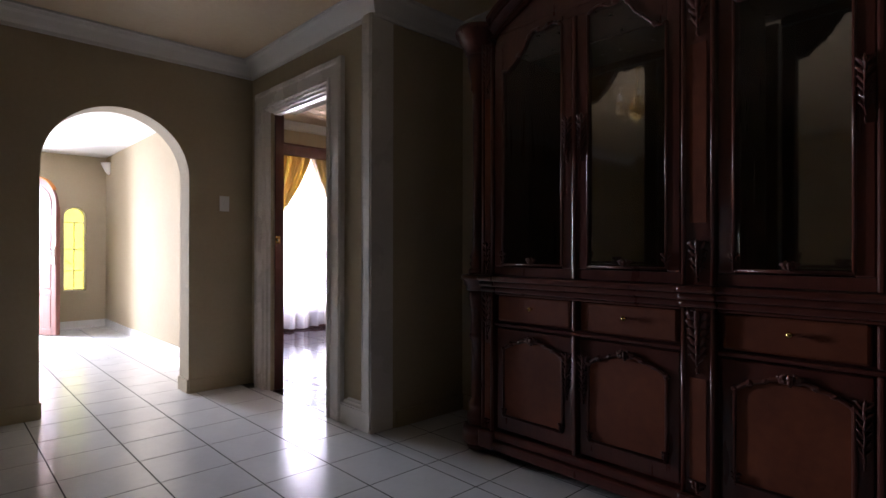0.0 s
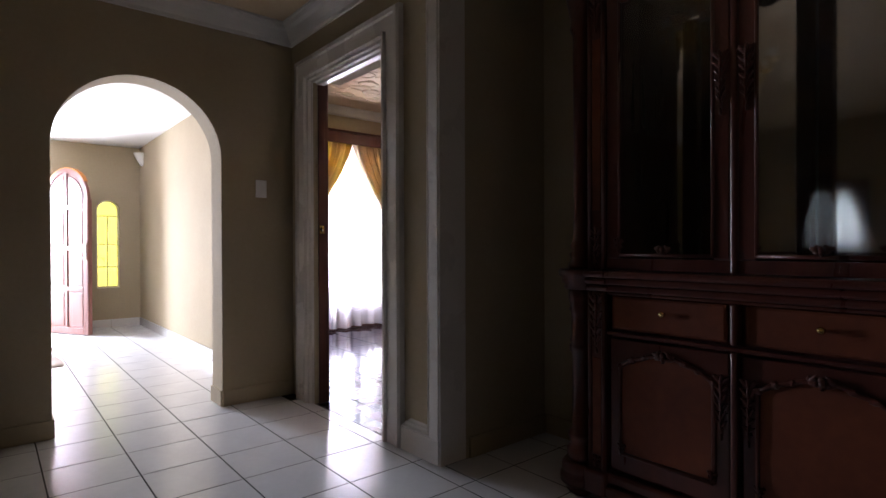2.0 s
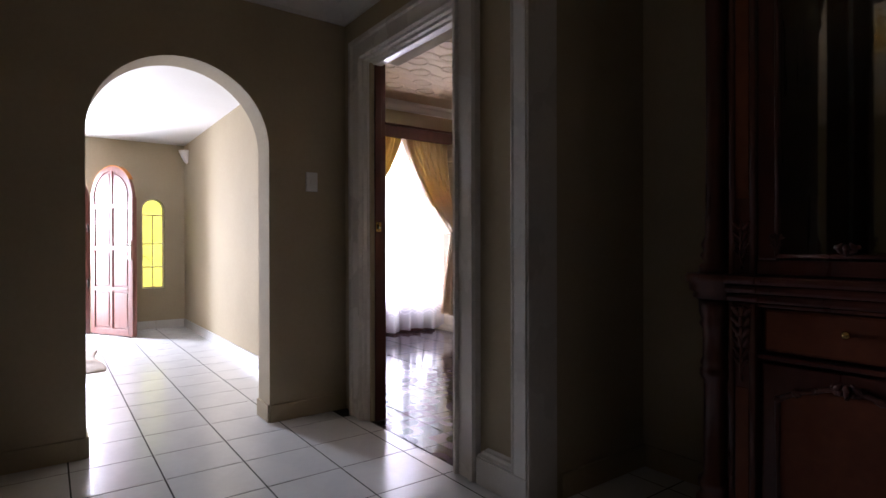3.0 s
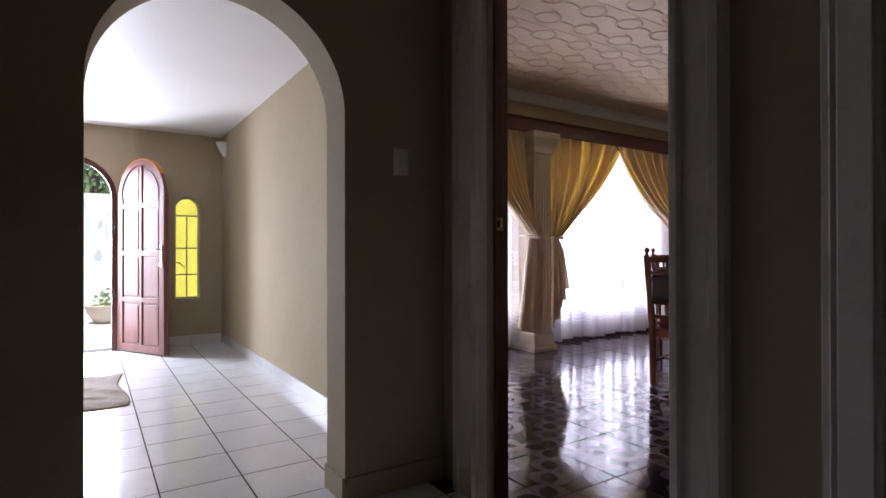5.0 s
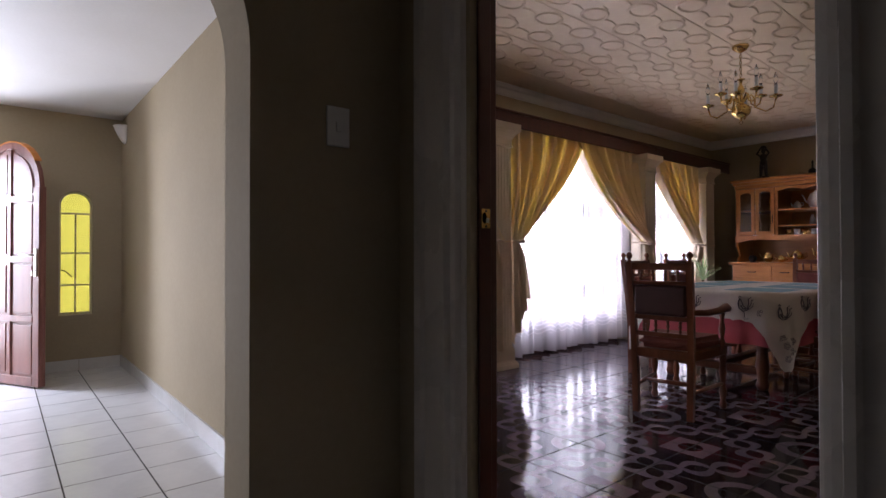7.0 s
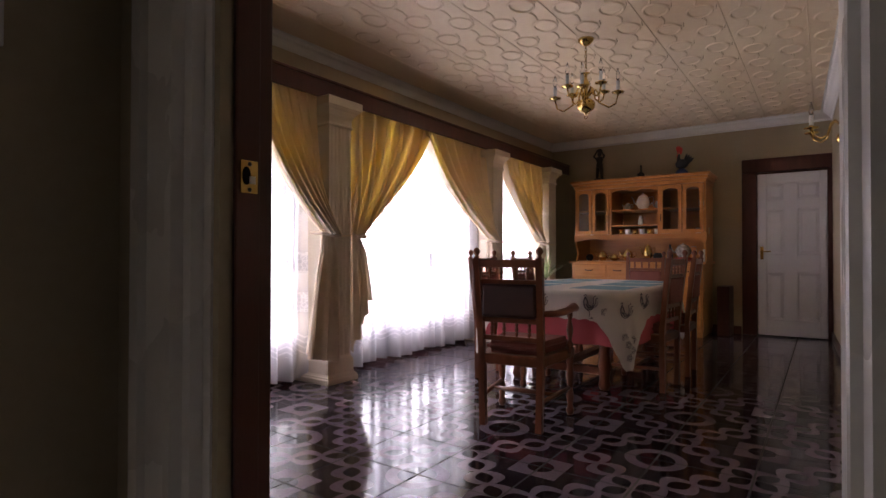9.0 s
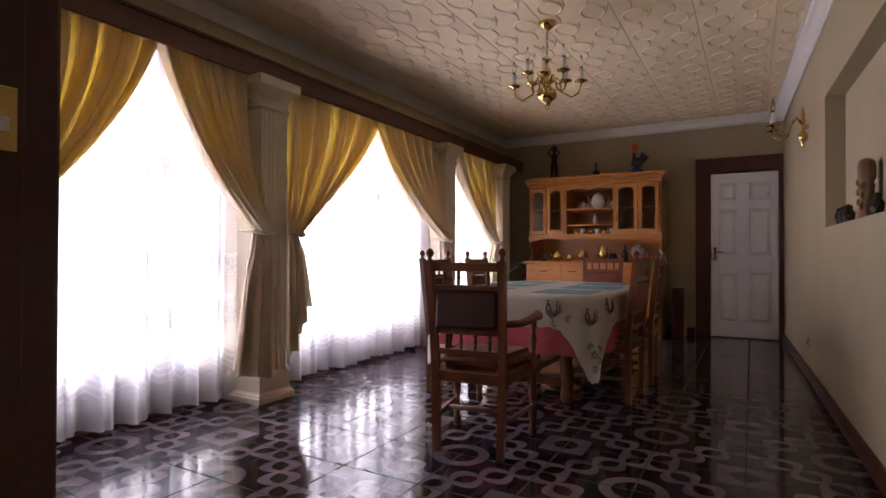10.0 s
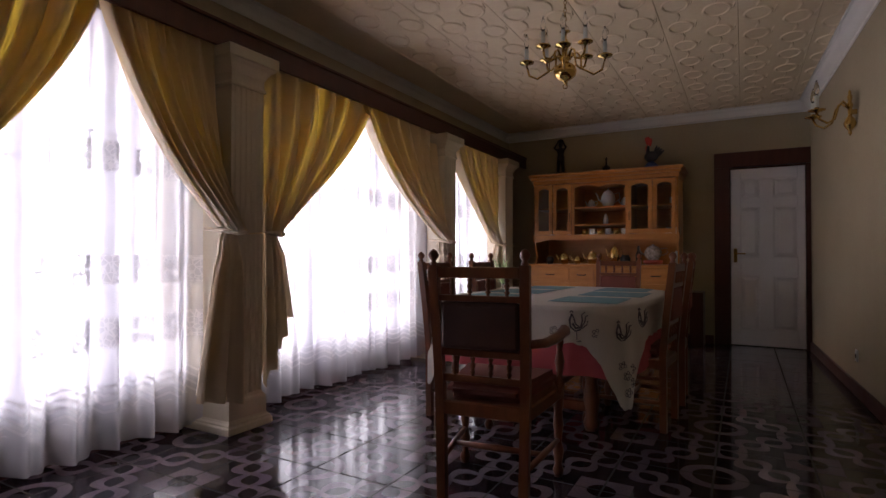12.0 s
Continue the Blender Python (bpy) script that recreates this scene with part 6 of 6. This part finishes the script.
for i, y in enumerate((7.16, 7.03, 6.90, 6.20)):
    nx = niche_x(y)
    bm = bmesh.new()
    lathe(bm, [(0.02, 0), (0.03, 0.03), (0.034, 0.07), (0.02, 0.09), (0.024, 0.11), (0.0, 0.125)], 12, pose(nx + 0.06, y, 1.216))
    blob(bm, nx + 0.048, y + 0.03, 1.296, 0.018, 0.026, 0.022)
    blob(bm, nx + 0.052, y - 0.025, 1.251, 0.022, 0.03, 0.03)
    solo("ornament", bm, DARKMETAL, "small dark metal ornament in the niche", "ornament", "ornaments in the niche")
sk = thing("wall_socket", "small white telephone socket low on the wall", "wall socket")
bm = bmesh.new()
box(bm, niche_x(8.19) - 0.012, niche_x(8.19), 8.16, 8.22, 0.255, 0.34, 0.003)
part("plate", bm, PLASTIC, sk)
bm = bmesh.new()
box(bm, niche_x(8.19) - 0.016, niche_x(8.19) - 0.0115, 8.18, 8.20, 0.28, 0.31, 0.001)
part("port", bm, DARKMETAL, sk)
# pot plant in front of the far pilaster
pl = thing("potted_plant", "spiky green potted plant beside the far window", "plant", pose(-7.38, 9.0, 0))
part("pot", lathe(bmesh.new(), [(0.10, 0), (0.14, 0.10), (0.16, 0.26), (0.145, 0.26), (0.13, 0.2)], 20), CLAY, pl)
part("stand", lathe(bmesh.new(), [(0.03, 0.24), (0.02, 0.6), (0.015, 0.72)], 8), BARK, pl)
bm = bmesh.new()
rnd = random.Random(77)
for i in range(36):
    a, e = rnd.uniform(0, 6.3), rnd.uniform(0.55, 1.4)
    L = rnd.uniform(0.34, 0.58)
    base = Vector((0, 0, 0.70))
    d = Vector((math.cos(a) * math.cos(e), math.sin(a) * math.cos(e), math.sin(e)))
    sd = Vector((-math.sin(a), math.cos(a), 0)) * 0.008
    p1 = base + d * L * 0.5
    p2 = base + d * L - Vector((0, 0, L * 0.25))
    v = [bm.verts.new(p) for p in (base - sd, base + sd, p1 + sd, p1 - sd, p2)]
    bm.faces.new((v[0], v[1], v[2], v[3]))
    bm.faces.new((v[3], v[2], v[4]))
part("leaves", bm, LEAF, pl)

# chest beside the hutch
bm = bmesh.new()
box(bm, -5.50, -5.36, 9.95, 10.33, 0.0, 0.62, 0.008)
solo("side_cabinet", bm, DARKWOOD, "small dark wooden cabinet beside the hutch", "cabinet")


# ---- embossed ceiling ----
def emboss():
    me = bpy.data.objects["ceiling_dining"].data
    bm = bmesh.new()
    bm.from_mesh(me)

    def ridge(path, w, h, closed):
        rows = []
        n = len(path)
        for i, (x, y) in enumerate(path):
            a = path[(i - 1) % n] if closed or i else path[i]
            b = path[(i + 1) % n] if closed or i < n - 1 else path[i]
            dx, dy = b[0] - a[0], b[1] - a[1]
            L = math.hypot(dx, dy) or 1
            px, py = -dy / L, dx / L
            rows.append([bm.verts.new((x + px * k * w, y + py * k * w, ZD - o)) for k, o in ((-1, 0.0), (-0.45, h), (0.45, h), (1, 0.0))])
        for r, s in list(zip(rows, rows[1:])) + ([(rows[-1], rows[0])] if closed else []):
            for i in range(3):
                bm.faces.new((r[i], r[i + 1], s[i + 1], s[i])).smooth = True

    x = -7.49
    while x < XR + 0.2:
        for k in (0.125, 0.375):
            cx = x + k
            if XW + 0.1 < cx < XR + 0.02:
                y = 3.2 + (0.2 if k > 0.2 else 0.0)
                while y < YB - 0.1:
                    ridge([(cx + 0.082 * math.cos(t), y + 0.105 * math.sin(t)) for t in [2 * math.pi * i / 22 for i in range(22)]], 0.011, 0.009, True)
                    ridge([(cx + 0.01 * math.sin(i), y + 0.13 + 0.14 * i / 4) for i in range(5)], 0.009, 0.008, False)
                    ridge([(cx + 0.085 + 0.04 * i / 5, y - 0.03 + 0.05 * math.sin(i * 1.2)) for i in range(5)], 0.008, 0.008, False)
                    y += 0.40
        if x > XW + 0.05:
            ridge([(x, 3.0), (x, YB)], 0.006, 0.005, False)
        x += 0.5
    bm.to_mesh(me)
    bm.free()


emboss()


# ---- floor tiles ----
def patterned_tile_material(x_dia, y_dia, px, py):
    """Dark plum glazed tile printed with chains, rings and squares that repeat over two tiles."""
    m = bpy.data.materials.new("plum_patterned_tile")
    m.use_nodes = True
    n, k = m.node_tree.nodes, m.node_tree.links

    def op(kind, a, b=None):
        q = n.new("ShaderNodeMath")
        q.operation = kind
        for i, v in enumerate((a, b)):
            if v is None:
                continue
            if isinstance(v, (int, float)):
                q.inputs[i].default_value = v
            else:
                k.new(v, q.inputs[i])
        return q.outputs[0]

    geo = n.new("ShaderNodeNewGeometry")
    sep = n.new("ShaderNodeSeparateXYZ")
    k.new(geo.outputs["Position"], sep.inputs[0])

    def wrap(v, origin, period):
        f = op("FRACT", op("ADD", op("DIVIDE", op("SUBTRACT", v, origin), period), 100.5))
        return op("MULTIPLY", op("SUBTRACT", f, 0.5), period)

    u, v = wrap(sep.outputs[0], x_dia, px), wrap(sep.outputs[1], y_dia, py)
    cu, cv = wrap(sep.outputs[0], x_dia + px / 2, px), wrap(sep.outputs[1], y_dia + py / 2, py)
    au, av = op("ABSOLUTE", u), op("ABSOLUTE", v)
    half = (px + py) / 4
    span = half / math.sqrt(2)
    across = op("ABSOLUTE", op("DIVIDE", op("SUBTRACT", op("ADD", au, av), half), math.sqrt(2)))
    along = op("DIVIDE", op("SUBTRACT", au, av), math.sqrt(2))
    swing = op("ABSOLUTE", op("SINE", op("MULTIPLY", along, 2 * math.pi / span)))
    wave = op("MULTIPLY", op("POWER", swing, 0.75), 0.068)
    d = op("ABSOLUTE", op("SUBTRACT", across, wave))
    chains = op("LESS_THAN", d, 0.028)
    edge = op("MULTIPLY", op("LESS_THAN", d, 0.036), op("GREATER_THAN", d, 0.028))
    r = op("SQRT", op("ADD", op("MULTIPLY", cu, cu), op("MULTIPLY", cv, cv)))
    ring = op("LESS_THAN", op("ABSOLUTE", op("SUBTRACT", r, 0.118)), 0.027)
    rc = op("SQRT", op("ADD", op("MULTIPLY", u, u), op("MULTIPLY", v, v)))
    square = op("MULTIPLY", op("LESS_THAN", op("MAXIMUM", au, av), 0.118), op("GREATER_THAN", rc, 0.062))
    light = op("MAXIMUM", op("MAXIMUM", chains, ring), square)
    halo = op("MULTIPLY", op("LESS_THAN", op("ABSOLUTE", op("SUBTRACT", op("MAXIMUM", au, av), 0.150)), 0.020), 0.18)
    nz = n.new("ShaderNodeTexNoise")
    nz.inputs["Scale"].default_value, nz.inputs["Detail"].default_value = 14, 6
    k.new(geo.outputs["Position"], nz.inputs[0])
    nz2 = n.new("ShaderNodeTexNoise")
    nz2.inputs["Scale"].default_value, nz2.inputs["Detail"].default_value = 90, 4
    k.new(geo.outputs["Position"], nz2.inputs[0])
    ground_c = n.new("ShaderNodeMixRGB")
    ground_c.inputs[1].default_value, ground_c.inputs[2].default_value = (0.011, 0.0075, 0.012, 1), (0.034, 0.024, 0.035, 1)
    k.new(nz.outputs[0], ground_c.inputs[0])
    light_c = n.new("ShaderNodeMixRGB")
    light_c.inputs[1].default_value, light_c.inputs[2].default_value = (0.095, 0.072, 0.088, 1), (0.20, 0.160, 0.185, 1)
    k.new(nz2.outputs[0], light_c.inputs[0])
    mix = n.new("ShaderNodeMixRGB")
    k.new(op("MAXIMUM", light, halo), mix.inputs[0])
    k.new(ground_c.outputs[0], mix.inputs[1])
    k.new(light_c.outputs[0], mix.inputs[2])
    dark = n.new("ShaderNodeMixRGB")
    dark.inputs[2].default_value = (0.010, 0.007, 0.010, 1)
    k.new(op("MULTIPLY", edge, 0.8), dark.inputs[0])
    k.new(mix.outputs[0], dark.inputs[1])
    b = n["Principled BSDF"]
    b.inputs["Specular IOR Level"].default_value = 0.36
    k.new(dark.outputs[0], b.inputs["Base Color"])
    rr = n.new("ShaderNodeMapRange")
    rr.inputs["To Min"].default_value, rr.inputs["To Max"].default_value = 0.05, 0.13
    k.new(nz.outputs[0], rr.inputs[0])
    k.new(rr.outputs[0], b.inputs["Roughness"])
    bp = n.new("ShaderNodeBump")
    bp.inputs["Strength"].default_value, bp.inputs["Distance"].default_value = 0.02, 0.01
    k.new(nz.outputs[0], bp.inputs["Height"])
    k.new(bp.outputs[0], b.inputs["Normal"])
    return m


def tile_mesh(name, w, d, material, g=0.0033):
    bm = bmesh.new()
    a, b = w / 2 - g, d / 2 - g
    e = 0.0001
    low = [bm.verts.new(p) for p in ((-a, -b, -0.006), (a, -b, -0.006), (a, b, -0.006), (-a, b, -0.006))]
    mid_ring = [bm.verts.new(p) for p in ((-a, -b, -0.0004), (a, -b, -0.0004), (a, b, -0.0004), (-a, b, -0.0004))]
    top = [bm.verts.new(p) for p in ((-a + e, -b + e, 0), (a - e, -b + e, 0), (a - e, b - e, 0), (-a + e, b - e, 0))]
    bm.faces.new(top)
    for p, q in ((low, mid_ring), (mid_ring, top)):
        for i in range(4):
            bm.faces.new((p[i], p[(i + 1) % 4], q[(i + 1) % 4], q[i]))
    return finish(bm, name, material)


def lay(floor_name, x0, x1, y0, y1, ox, oy, tx, ty, material, skip=None, gap=0.0033):
    """Tiles over a rectangle, cut at its edges, on joints through (ox, oy)."""
    floor_ob = bpy.data.objects[floor_name]
    rnd = random.Random(floor_name + str(x0))
    meshes = {}
    i0, i1 = math.floor((x0 - ox) / tx), math.ceil((x1 - ox) / tx)
    j0, j1 = math.floor((y0 - oy) / ty), math.ceil((y1 - oy) / ty)
    for i in range(i0, i1):
        for j in range(j0, j1):
            a, b = max(ox + i * tx, x0), min(ox + (i + 1) * tx, x1)
            c, d = max(oy + j * ty, y0), min(oy + (j + 1) * ty, y1)
            if b - a < 0.02 or d - c < 0.02 or (skip and skip((a + b) / 2, (c + d) / 2)):
                continue
            key = (round(b - a, 3), round(d - c, 3))
            if key not in meshes:
                meshes[key] = tile_mesh("tile", b - a, d - c, material, gap)
            t = new("tile", meshes[key])
            t.parent = floor_ob
            t.matrix_basis = Matrix.Translation(((a + b) / 2, (c + d) / 2, rnd.uniform(-0.0002, 0.0002))) @ Euler((rnd.uniform(-0.0009, 0.0009), rnd.uniform(-0.0009, 0.0009), 0)).to_matrix().to_4x4()


PLUM = patterned_tile_material(-7.1955, 4.811, 0.843, 0.825)
lay("floor_dining", XW, -4.05, 2.932, YB, -6.774, 5.226, 0.4215, 0.4125, PLUM, None, 0.005)
lay("floor_hall", XF, -1.0, 0.2, 2.93, -5.37, 2.165, 0.337, 0.337, WTILE, lambda x, y: x < XA and y > YE)
lay("floor_hall", -3.89, -1.0, 2.93, 3.65, -5.37, 2.165, 0.337, 0.337, WTILE)


def lay_joined(regions, ox, oy, t):
    """The rest of the hall's tiles, joined into one mesh."""
    verts, faces = [], []
    for x0, x1, y0, y1 in regions:
        for i in range(math.floor((x0 - ox) / t), math.ceil((x1 - ox) / t)):
            for j in range(math.floor((y0 - oy) / t), math.ceil((y1 - oy) / t)):
                a, b = max(ox + i * t, x0) + 0.0033, min(ox + (i + 1) * t, x1) - 0.0033
                c, d = max(oy + j * t, y0) + 0.0033, min(oy + (j + 1) * t, y1) - 0.0033
                if b - a < 0.02 or d - c < 0.02:
                    continue
                n = len(verts)
                verts += [(a, c, -0.006), (b, c, -0.006), (b, d, -0.006), (a, d, -0.006), (a, c, 0), (b, c, 0), (b, d, 0), (a, d, 0)]
                faces += [(n + 4, n + 5, n + 6, n + 7)] + [(n + k, n + (k + 1) % 4, n + 4 + (k + 1) % 4, n + 4 + k) for k in range(4)]
    me = bpy.data.meshes.new("tiles")
    me.from_pydata(verts, [], faces)
    me.materials.append(WTILE)
    ob = new("tiles", me)
    ob.parent = bpy.data.objects["floor_hall"]
    tagged(ob, kind="stuff")


lay_joined([(XA, 1.6, -2.0, 0.2), (-1.0, 1.6, 0.2, 3.65), (XF, XA, -1.2, 0.2)], -5.37, 2.165, 0.337)
